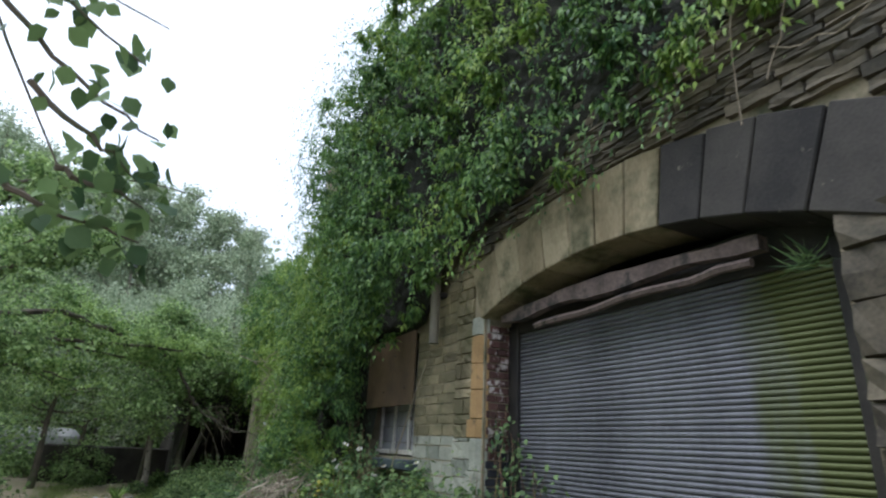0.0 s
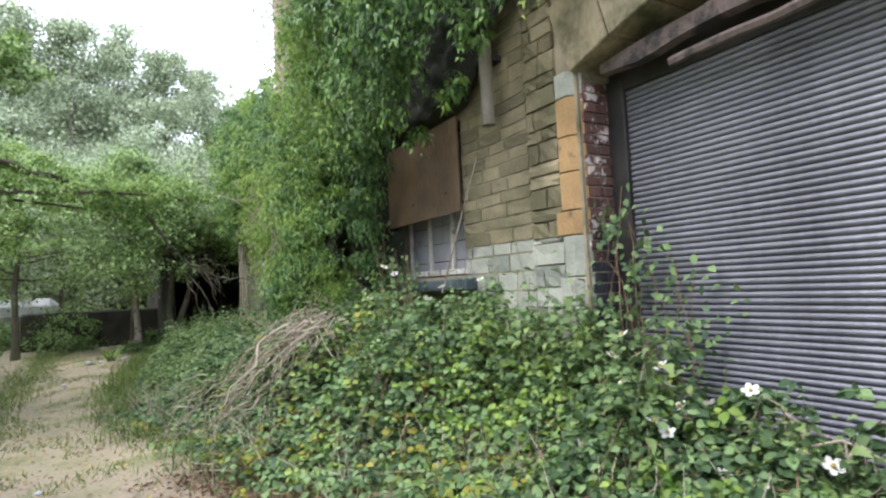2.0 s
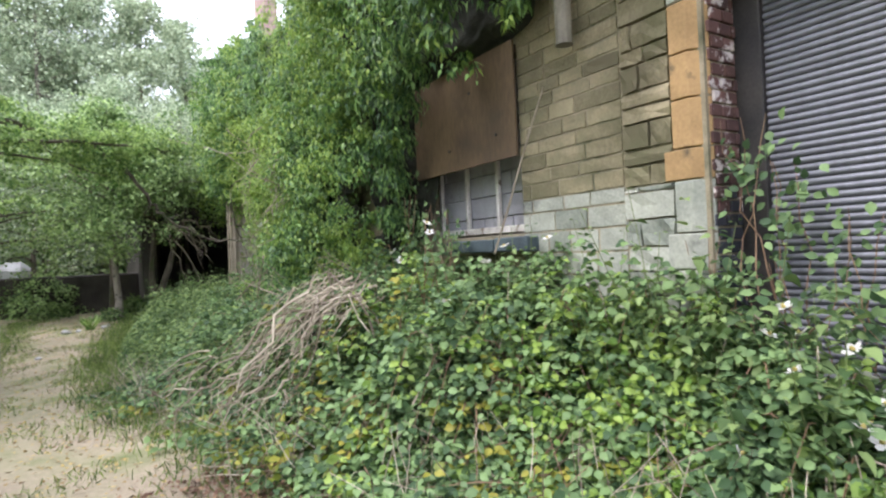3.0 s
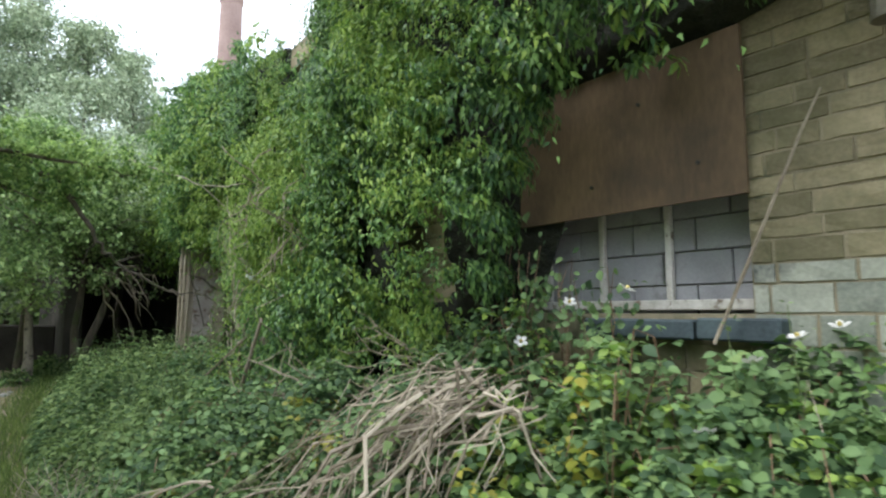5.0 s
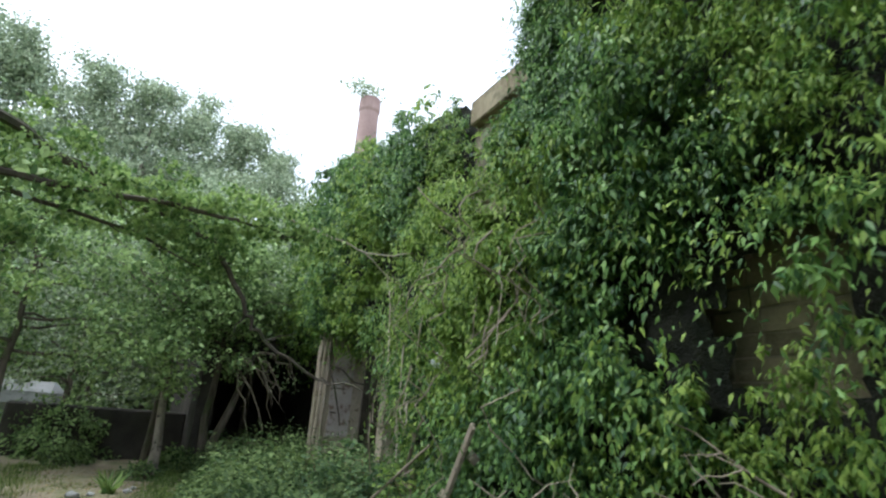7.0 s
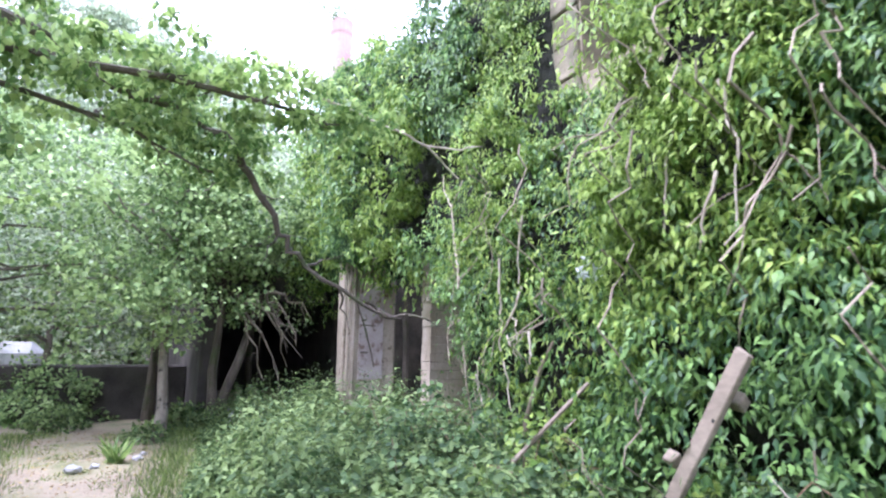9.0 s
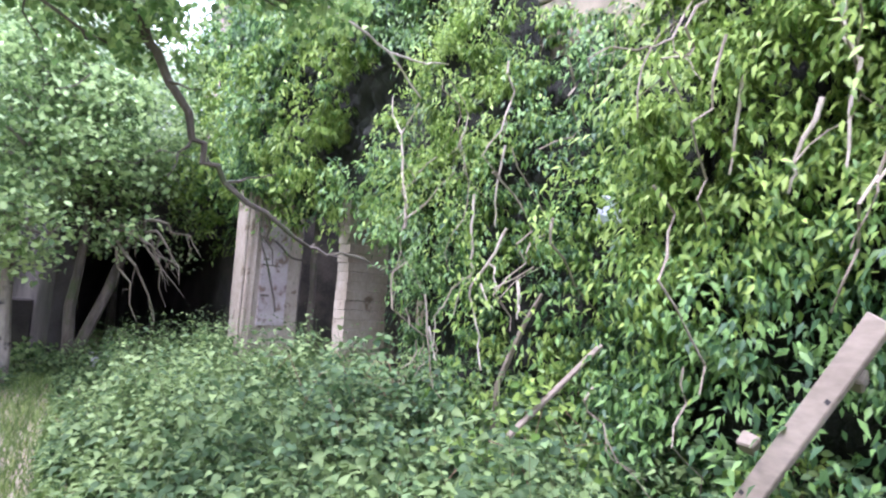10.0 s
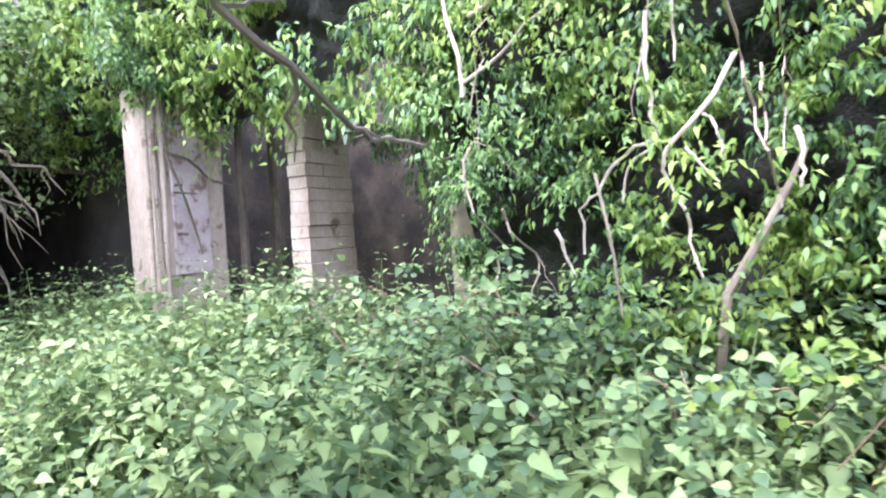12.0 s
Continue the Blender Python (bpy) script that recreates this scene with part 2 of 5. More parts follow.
def tube(bm, points, radii, sides=6):
    """A tapered tube along a line of points."""
    pts = [Vector(p) for p in points]
    rings = []
    for i, p in enumerate(pts):
        d = (pts[min(i + 1, len(pts) - 1)] - pts[max(i - 1, 0)]).normalized()
        a = d.cross(Vector((0.13, 0.31, 0.94)))
        if a.length < 1e-4:
            a = d.cross(Vector((1, 0, 0)))
        a.normalize()
        b = d.cross(a)
        rings.append([bm.verts.new(p + (a * math.cos(k * math.tau / sides) + b * math.sin(k * math.tau / sides)) * radii[i]) for k in range(sides)])
    for r, s in zip(rings, rings[1:]):
        for k in range(sides):
            bm.faces.new((r[k], r[(k + 1) % sides], s[(k + 1) % sides], s[k]))
    bm.faces.new(rings[0][::-1])
    bm.faces.new(rings[-1])
    return bm


def crooked(a, b, steps, sway, sag=0.0, rng=random):
    a, b = Vector(a), Vector(b)
    out = []
    for i in range(steps + 1):
        f = i / steps
        p = a.lerp(b, f)
        k = math.sin(f * math.pi) if 0 < i < steps else 0
        out.append(p + Vector((rng.uniform(-sway, sway), rng.uniform(-sway, sway), rng.uniform(-sway, sway))) * (0 if i in (0,) else 1) + Vector((0, 0, -sag * k)))
    return out


OVAL = (np.array([(0, 0, 0), (.30, .28, .06), (.33, .58, .06), (0, 1, -.12), (-.33, .58, .06), (-.30, .28, .06), (0, .45, -.02)]),
        np.array([(0, 1, 6), (1, 2, 6), (2, 3, 6), (3, 4, 6), (4, 5, 6), (5, 0, 6)]))
LOBED = (np.array([(0, 0, 0), (.46, .12, .04), (.27, .48, .05), (0, 1, -.15), (-.27, .48, .05), (-.46, .12, .04), (0, .34, -.02)]),
         np.array([(0, 1, 6), (1, 2, 6), (2, 3, 6), (3, 4, 6), (4, 5, 6), (5, 0, 6)]))
PLAIN = (np.array([(0, 0, 0), (.30, .45, .06), (0, 1, -.1), (-.30, .45, .06)]), np.array([(0, 1, 2), (0, 2, 3)]))
BLADE = (np.array([(-.03, 0, 0), (.03, 0, 0), (.02, .55, .04), (-.02, .55, .04), (0, 1, .22)]), np.array([(0, 1, 2), (0, 2, 3), (3, 2, 4)]))


def unit(a):
    return a / np.maximum(np.linalg.norm(a, axis=1, keepdims=True), 1e-6)


def leaves(name, pos, tip, normal, size, shape, material, parent=None, **tags):
    """One mesh of many leaves: places, directions of the tips, upper sides and lengths."""
    verts, tris = shape
    n, k = len(pos), len(verts)
    tip = unit(tip)
    side = unit(np.cross(tip, normal))
    up = np.cross(side, tip)
    co = pos[:, None, :] + size[:, None, None] * (verts[None, :, 0:1] * side[:, None] + verts[None, :, 1:2] * tip[:, None] + verts[None, :, 2:3] * up[:, None])
    idx = (tris[None] + (np.arange(n) * k)[:, None, None]).reshape(-1)
    me = bpy.data.meshes.new(name)
    me.vertices.add(n * k)
    me.vertices.foreach_set("co", co.reshape(-1).astype(np.float32))
    me.loops.add(len(idx))
    me.loops.foreach_set("vertex_index", idx.astype(np.int32))
    me.polygons.add(len(idx) // 3)
    me.polygons.foreach_set("loop_start", np.arange(0, len(idx), 3, dtype=np.int32))
    me.update(calc_edges=True)
    me.materials.append(material)
    ob = tagged(new(name, me), **tags)
    ob.parent = parent
    return ob


rs = np.random.RandomState(7)


def rnd(n, lo=0.0, hi=1.0):
    return rs.uniform(lo, hi, n)


def jit(n, s):
    return rs.normal(0, s, (n, 3))


def lumps(a, b, seed, size):
    """Smooth bumps from 0 to 1 over a plane, from a sum of waves of several sizes."""
    r = np.random.RandomState(seed)
    out = np.zeros_like(a)
    for i in range(9):
        f = math.tau / size * r.uniform(0.5, 1.9)
        th, ph = r.uniform(0, math.tau, 2)
        out += np.sin(a * f * math.cos(th) + b * f * math.sin(th) + ph) / 9 ** 0.5
    return 1 / (1 + np.exp(-1.7 * out))


def smooth(v, lo, hi):
    t = np.clip((v - lo) / (hi - lo), 0, 1)
    return t * t * (3 - 2 * t)

# ---------------- ground ----------------
def ground_z(x, y):
    """Height of the ground: the path sinks a little ahead, the strip by the wall rises."""
    x, y = np.asarray(x, float), np.asarray(y, float)
    return 0.05 - 0.14 * smooth(y, 9, 15) + 0.10 * smooth(y, 17, 23) + 0.06 * (lumps(x, y, 3, 3.0) - 0.5) + 0.15 * smooth(x, 0.4, 2.0) + 0.5 * smooth(-x, 3.0, 9.0) + 5.0 * smooth(y, 42, 90) + 4.0 * smooth(-x, 11, 40)


def edge_x(y):
    """Where the undergrowth begins beside the path."""
    return np.interp(y, [-2, 5, 7, 7.9, 8.5, 9.2, 10.4, 11.5, 13, 16, 18, 22], [1.6, 1.42, 1.15, 0.95, 0.52, 0.12, -0.05, -0.4, -0.66, -0.66, -0.52, 0.1])


xs = np.concatenate([[-400, -60, -25], np.linspace(-12, 6, 91), [12, 30, 80, 400]])
ys = np.concatenate([[-400, -40, -10], np.linspace(-4, 34, 153), [45, 80, 150, 500]])
gx, gy = np.meshgrid(xs, ys, indexing="ij")
gz = ground_z(gx, gy) + rs.normal(0, 0.008, gx.shape)
nx, ny = gx.shape
quads = [(i * ny + j, (i + 1) * ny + j, (i + 1) * ny + j + 1, i * ny + j + 1) for i in range(nx - 1) for j in range(ny - 1)]
gme = bpy.data.meshes.new("ground")
gme.from_pydata(np.stack([gx, gy, gz], -1).reshape(-1, 3).tolist(), [], quads)
gme.polygons.foreach_set("use_smooth", [True] * len(quads))
gme.materials.append(M_DIRT)
tagged(new("ground", gme), "trodden bare earth path with patchy grass and leaf litter", "ground", kind="structure")

# ---------------- the stone building: core of the front wall ----------------
ARCH_Y, ARCH_Z, ARCH_R, RING = 5.95, -1.67, 4.86, 0.60
OPEN0, OPEN1 = 4.20, 7.60


def intrados(y):
    return ARCH_Z + math.sqrt(ARCH_R ** 2 - (y - ARCH_Y) ** 2)


def extrados(y):
    return ARCH_Z + math.sqrt((ARCH_R + RING) ** 2 - (y - ARCH_Y) ** 2)


FACE, BACK, TOP = 2.03, 2.5, 5.3
bm = bmesh.new()
block(FACE, BACK, -5, OPEN0, -0.3, TOP, bm=bm)
block(FACE, BACK, OPEN1, 9.18, -0.3, TOP, bm=bm)
block(FACE, BACK, 9.18, 10.74, -0.3, 1.5, bm=bm)
block(FACE, BACK, 9.18, 10.74, 3.0, TOP, bm=bm)
block(FACE, BACK, 10.74, 14.1, -0.3, 5.3, bm=bm)
block(2.45, 2.9, 14.1, 15.45, -0.3, 4.0, bm=bm)
block(2.45, 2.9, 15.45, 17.2, -0.3, 5.5, bm=bm)
step = (OPEN1 - OPEN0) / 24
for i in range(24):
    y0, y1 = OPEN0 + i * step, OPEN0 + (i + 1) * step
    low = [bm.verts.new((x, y, intrados(y) + 0.02)) for x in (FACE, BACK) for y in (y0, y1)]
    high = [bm.verts.new((x, y, TOP)) for x in (FACE, BACK) for y in (y0, y1)]
    bm.faces.new((low[0], low[1], high[1], high[0]))
    bm.faces.new((low[2], high[2], high[3], low[3]))
    bm.faces.new((low[0], low[2], low[3], low[1]))
    bm.faces.new((high[0], high[1], high[3], high[2]))
wall = obj("wall_front", bm, M_MORTAR, "coursed sandstone front wall with mortar joints, half under ivy", "wall", kind="structure")
bm = bmesh.new()
block(2.5, 9.0, -5.0, -4.6, -0.3, 5.3, bm=bm)
block(8.6, 9.0, -4.6, 16.8, -0.3, 5.3, bm=bm)
block(2.9, 9.0, 16.8, 17.2, -0.3, 5.3, bm=bm)
obj("wall_back", bm, M_DARKWALL, "plain rear walls of the old stone building", "wall", kind="structure")
obj("roof_slab", block(2.9, 9.0, -5, 17.2, 5.3, 5.5), M_DARKWALL, "flat dark roof of the old stone building", "roof", kind="structure")

# stones of one mesh each, shared by size class
STONE_MESH = {}


def stone_mesh(kind, material, h, w, proud, bulge):
    """A stone face of unit size with chamfered rim and an uneven front; a few variants of each."""
    key = (kind, round(h, 2), round(w, 1), random.randrange(3))
    if key not in STONE_MESH:
        b = bmesh.new()
        eu, ev = 0.008 / w, 0.008 / h
        us = [-0.5, -0.5 + eu, -0.17, 0.17, 0.5 - eu, 0.5]
        vs_ = [-0.5, -0.5 + ev, 0.0, 0.5 - ev, 0.5]
        grid = []
        for i, u in enumerate(us):
            col = []
            for j, t in enumerate(vs_):
                rim = i in (0, 5) or j in (0, 4)
                x = 0.03 if rim else -proud - random.uniform(-bulge, bulge)
                col.append(b.verts.new((x, u + (0 if rim else random.uniform(-.3, .3) * eu), t + (0 if rim else random.uniform(-.5, .5) * ev))))
            grid.append(col)
        for i in range(5):
            for j in range(4):
                b.faces.new((grid[i][j], grid[i][j + 1], grid[i + 1][j + 1], grid[i + 1][j]))
        bmesh.ops.recalc_face_normals(b, faces=b.faces)
        me = bpy.data.meshes.new("stone")
        b.to_mesh(me)
        b.free()
        me.materials.append(material)
        STONE_MESH[key] = me
    return STONE_MESH[key]


def lay(kind, material, y0, y1, z0, z1, hs, ws, proud=0.03, bulge=0.01, keep=lambda ya, yb, za, zb: (za, zb), gap=0.002):
    """Courses of stones on the front wall."""
    z = z0
    while z < z1 - 0.03:
        h = random.choice(hs)
        y = y0
        while y < y1 - 0.02:
            w = min(random.uniform(*ws), y1 - y)
            if y1 - y - w < 0.08:
                w = y1 - y
            span = keep(y, y + w, z, min(z + h, z1))
            if span and span[1] - span[0] > 0.025:
                za, zb = span
                me = stone_mesh(kind, material, h, w, proud, bulge)
                ob = child_at("stone", me, wall, pose(FACE, y + w / 2, (za + zb) / 2) @ Matrix.Diagonal((1, w - gap, zb - za - gap, 1)))
            y += w
        z += h


# ---------------- shutter in the arch ----------------
moss = M_SHUTTER.node_tree
mn, ml = moss.nodes, moss.links
mgeo = mn.new("ShaderNodeNewGeometry")
msep = mn.new("ShaderNodeSeparateXYZ")
ml.new(mgeo.outputs["Position"], msep.inputs[0])
mnoise = mn.new("ShaderNodeTexNoise")
mnoise.inputs["Scale"].default_value, mnoise.inputs["Detail"].default_value = 2.2, 8
mstr = mn.new("ShaderNodeMapping")
mstr.inputs["Scale"].default_value = (1, 1.6, 0.45)
ml.new(mgeo.outputs["Position"], mstr.inputs[0])
ml.new(mstr.outputs[0], mnoise.inputs["Vector"])
mramp = mn.new("ShaderNodeMapRange")
mramp.inputs["From Min"].default_value, mramp.inputs["From Max"].default_value = 5.35, 4.62
mramp.inputs["To Min"].default_value, mramp.inputs["To Max"].default_value = -0.55, 0.42
ml.new(msep.outputs["Y"], mramp.inputs["Value"])
madd = mn.new("ShaderNodeMath")
ml.new(mnoise.outputs["Fac"], madd.inputs[0])
ml.new(mramp.outputs[0], madd.inputs[1])
mcol = mn.new("ShaderNodeValToRGB")
mcol.color_ramp.elements[0].position, mcol.color_ramp.elements[0].color = 0.42, (0, 0, 0, 1)
mcol.color_ramp.elements[1].position, mcol.color_ramp.elements[1].color = 0.75, (0.85, 0.85, 0.85, 1)
ml.new(madd.outputs[0], mcol.inputs[0])
mmix = mn.new("ShaderNodeMixRGB")
mmix.inputs[2].default_value = (0.10, 0.12, 0.025, 1)
old = mn["Principled BSDF"].inputs["Base Color"].links[0].from_socket
ml.new(mcol.outputs[0], mmix.inputs[0])
ml.new(old, mmix.inputs[1])
ml.new(mmix.outputs[0], mn["Principled BSDF"].inputs["Base Color"])

PITCH = 0.0395
shutter = base("roller_shutter", 2.36, 5.92, 0.0, "closed grey galvanised roller shutter with green algae stains", "shutter")
b = bmesh.new()
prof = [(0.008, 0.0), (-0.003, 0.003), (-0.009, 0.011), (-0.011, 0.020), (-0.008, 0.029), (-0.001, 0.036), (0.008, 0.0395)]
rows = [[b.verts.new((x, y, z)) for x, z in prof] for y in (-1.53, 1.53)]
for i in range(len(prof) - 1):
    b.faces.new((rows[0][i], rows[1][i], rows[1][i + 1], rows[0][i + 1]))
bmesh.ops.recalc_face_normals(b, faces=b.faces)
slat = bpy.data.meshes.new("slat")
b.to_mesh(slat)
b.free()
slat.materials.append(M_SHUTTER)
for p in slat.polygons:
    p.use_smooth = True
for i in range(71):
    child_at("slat", slat, shutter, pose(random.uniform(-.001, .001), 0, -0.05 + i * PITCH))
for s in (-1, 1):
    part("guide_channel", block(-0.045, 0.03, s * 1.6 - 0.08, s * 1.6 + 0.075, 0, 2.85, 0.006), M_STEEL, shutter, "rusty dark steel guide channel")
part("shutter_box", block(-0.03, 0.5, -1.66, 1.66, 2.75, 3.05, 0.01), M_STEEL, shutter, "dark housing above the shutter")
part("shutter_backing", block(0.02, 0.04, -1.6, 1.6, 0, 2.8), M_STEEL, shutter)

# flaking timber beam under the arch
b = bmesh.new()
n = 18
rings = []
for i in range(n + 1):
    y = 4.68 + (7.46 - 4.68) * i / n
    top = min(intrados(y) - 0.035, 2.96 + 0.03 * math.sin(y * 2.3)) + random.uniform(-.008, .008)
    bot = 2.85 + 0.02 * math.sin(y * 5) + random.uniform(-.012, .012)
    rings.append([b.verts.new(p) for p in ((2.13, y, bot), (2.12, y, top), (2.22, y, top), (2.22, y, bot))])
for r, s in zip(rings, rings[1:]):
    for k in range(4):
        b.faces.new((r[k], r[(k + 1) % 4], s[(k + 1) % 4], s[k]))
b.faces.new(rings[0][::-1]), b.faces.new(rings[-1])
obj("timber_beam", b, M_BEAM, "flaking brown and white painted timber beam under the arch", "beam")
b = bmesh.new()
tube(b, crooked((2.15, 4.75, 2.77), (2.15, 6.9, 2.74), 10, 0.012), [0.03] * 11, 6)
obj("split_batten", b, M_BEAM, "split and sagging wooden batten below the beam", "batten")

# ---------------- window with board ----------------
window = base("window_1", 2.25, 9.96, 1.5, "old window blocked with concrete blocks behind thin white mullions", "window", kind="structure")
for y in (9.73, 10.21, 10.68):
    part("mullion", block(-0.05, -0.01, y - 9.96 - 0.02, y - 9.96 + 0.02, 0.08, 0.70, 0.004), M_WHITEWOOD, window)
part("window_sill", block(-0.09, 0.0, -0.75, 0.75, 0.02, 0.08, 0.006), M_WHITEWOOD, window, "peeling white timber sill")
part("backing", block(0.05, 0.06, -0.78, 0.78, 0, 1.5), M_MORTAR, window)
z = -0.03
for row in range(8):
    y = -0.8 - (0.21 if row % 2 else 0.0)
    while y < 0.78:
        y0, y1 = max(y, -0.8), min(y + 0.42, 0.78)
        if y1 - y0 > 0.03:
            part("block", block(0.0, 0.05, y0 + 0.004, y1 - 0.004, z + 0.004, z + 0.196, 0.006), M_BLOCK, window)
        y += 0.42
    z += 0.2
b = bmesh.new()
block(1.90, 2.22, 9.01, 9.43, 1.36, 1.475, 0.012, b, 0.004)
block(1.90, 2.22, 9.44, 10.14, 1.36, 1.47, 0.012, b, 0.004)
obj("stone_sill", b, M_SILL, "blue-grey painted stone sill under the blocked window", "sill", kind="structure")
b = bmesh.new()
block(1.965, 1.985, 9.15, 10.73, 2.11, 3.02, 0.002, b)
board = obj("plywood_board", b, M_BOARD, "weathered brown plywood board nailed over the window", "board")
for y, zz in ((9.75, 2.75), (10.1, 2.3), (9.4, 2.32)):
    b = bmesh.new()
    tube(b, [(1.955, y, zz), (1.968, y, zz)], [0.012, 0.012], 8)
    part("nail", b, M_STEEL, board)
b = bmesh.new()
tube(b, [(1.90, 8.52, 2.75), (1.90, 8.52, 2.80), (1.90, 8.52, 3.4), (1.90, 8.54, 4.2)], [0.06, 0.056, 0.056, 0.056], 12)
pipe = obj("drainpipe", b, M_PIPE, "broken-off grey drainpipe on the stone wall", "drainpipe")
b = bmesh.new()
block(1.93, 2.03, 8.455, 8.585, 3.3, 3.36, 0.008, b)
part("bracket", b, M_STEEL, pipe)
b = bmesh.new()
tube(b, crooked((1.80, 9.28, 1.35), (1.95, 8.80, 2.55), 6, 0.006), [0.009, .009, .009, .008, .008, .007, .006], 6)
obj("leaning_cane", b, M_STALK, "thin pale cane leaning on the wall", "cane")

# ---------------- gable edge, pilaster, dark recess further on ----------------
obj("recess_back", block(3.3, 3.7, 13.9, 15.9, 3.85, 5.8), M_DARKWALL, "recessed wall high in the building, coloured dark for the shade in it", "wall", kind="structure")
b = bmesh.new()
block(2.27, 2.89, 13.9, 14.9, 5.16, 5.52, 0.02, b)
block(2.27, 2.89, 14.91, 15.78, 5.16, 5.52, 0.02, b)
obj("stone_lintel", b, M_VOUSSOIR, "long grey stone lintel over the dark recess", "lintel")
pilaster = base("pilaster", 2.4, 15.47, 2.2, "pale stone pilaster beside the dark recess", "pilaster")
for i in range(9):
    part("stone", block(0.01 - 0.02 * (i % 2), 0.4, 0, 0.36, i * 0.365, 0.36 + i * 0.365, 0.015), M_BARE, pilaster)

# ---------------- pier, pillar and dark mouth at the far end ----------------
pier = base("stone_pier", 3.16, 19.1, 0, "pale weathered stone pier standing in the nettles", "pier")
for i in range(26):
    w = random.uniform(0.22, 0.42)
    z0 = -0.2 + i * 0.125
    part("stone", block(-0.33 + random.uniform(-.012, .012), -0.33 + w, random.uniform(-.012, .012), 0.26, z0, z0 + 0.121, 0.004, None, 0.003), M_PLASTER, pier)
    part("stone", block(-0.33 + w, 0.33 + random.uniform(-.012, .012), random.uniform(-.012, .012), 0.26, z0, z0 + 0.121, 0.004, None, 0.003), M_PLASTER, pier)
pil = base("gate_pillar", 2.54, 20.6, 0, "peeling plastered gate pillar with vertical posts", "pillar")
part("pillar_body", block(-0.38, 0.45, 0, 0.55, -0.2, 3.05, 0.04, None, 0.03), M_PLASTER, pil)
part("painted_panel", block(-0.22, 0.2, -0.03, 0.01, 1.0, 2.6, 0.004), M_PALEPAINT, pil, "flaking pale painted panel")
for dx, r in ((-0.52, 0.028), (-0.44, 0.02), (-0.36, 0.032)):
    b = bmesh.new()
    tube(b, crooked((dx, -0.08, -0.2), (dx + 0.03, -0.06, 2.9), 6, 0.008), [r] * 7, 8)
    part("post", b, M_PLASTER, pil)
for z, w in ((1.42, 0.12), (1.86, 0.26), (1.95, 0.1)):
    part("crack_strip", block(-0.2, -0.2 + w, -0.036, -0.026, z, z + 0.02, 0.003, None, 0.012), M_BARK, pil)
for dx, r in ((0.62, 0.05), (1.13, 0.08)):
    b = bmesh.new()
    tube(b, crooked((2.5 + dx, 20.5, -0.1), (2.52 + dx, 20.5, 3.6), 7, 0.02), [r] * 8, 8)
    obj("old_post", b, M_BARK, "dark old timber post between pier and pillar", "post", "posts at the gate")
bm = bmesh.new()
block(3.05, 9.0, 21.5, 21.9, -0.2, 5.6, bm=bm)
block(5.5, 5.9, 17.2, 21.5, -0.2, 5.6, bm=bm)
obj("wall_yard", bm, M_BROWNSTONE, "dark weathered wall between pier and pillar", "wall", kind="structure")
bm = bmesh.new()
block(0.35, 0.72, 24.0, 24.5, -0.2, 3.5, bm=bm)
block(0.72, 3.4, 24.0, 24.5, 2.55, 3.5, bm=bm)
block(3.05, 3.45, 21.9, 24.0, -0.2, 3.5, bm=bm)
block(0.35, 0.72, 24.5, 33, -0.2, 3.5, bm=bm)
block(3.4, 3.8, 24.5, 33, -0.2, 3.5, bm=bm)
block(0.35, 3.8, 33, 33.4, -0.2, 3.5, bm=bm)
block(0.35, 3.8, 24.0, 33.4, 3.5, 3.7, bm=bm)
obj("wall_shed", bm, M_DARKWALL, "old shed with a wide open mouth, walls coloured dark for its unlit inside", "shed", kind="structure")
bm = bmesh.new()
block(-3.4, 0.34, 26.0, 26.4, -0.2, 1.15, 0.03, bm, 0.02)
obj("low_wall", bm, M_DARKWALL, "low dark stone wall under the trees", "wall", kind="structure")
bm = bmesh.new()
block(-9.5, -2.7, 30.0, 31.0, 0.75, 1.68, 0.3, bm)
block(-9.4, -2.95, 30.1, 30.9, -0.2, 0.8, 0.02, bm)
obj("concrete_parapet", bm, M_CONC, "pale grey concrete parapet wall with rounded corner", "parapet")
bm = bmesh.new()
tube(bm, [(10.1, 45, 0), (10.1, 45, 12), (10.05, 45, 22.2), (10.05, 45, 22.4), (10.05, 45, 23.3)], [1.05, 0.88, 0.70, 0.78, 0.76], 20)
chim = obj("factory_chimney", bm, M_CHIM, "tall round red brick factory chimney beyond the trees, colour paled for haze", "chimney")
n = 260
a = np.random.RandomState(9)
leaves("chimney_weed", np.array([[9.5, 44.7, 23.9]]) + a.normal(0, .55, (n, 3)) * np.array([1.2, .6, .6]), a.normal(0, 1, (n, 3)), a.normal(0, 1, (n, 3)) + np.array([0, 0, 1]), a.uniform(.2, .4, n), PLAIN, L_FAR,
       label="small leafy bush growing on the chimney top", category="bush", kind="stuff")

# ---------------- ivy over the building ----------------
def ivy_top(y):
    return np.interp(y, [3.2, 4.3, 5.8, 8, 10.3, 11.9, 12.4, 13.0, 13.6, 13.85, 14.0, 14.1, 15.6, 15.8, 16.2, 18, 20.4, 22.5, 24, 25], [4.4, 4.6, 6.2, 8.2, 8.8, 8.2, 7.9, 7.4, 6.8, 6.2, 5.0, 3.7, 3.7, 5.6, 6.0, 6.4, 7.0, 7.6, 7.6, 6.4])


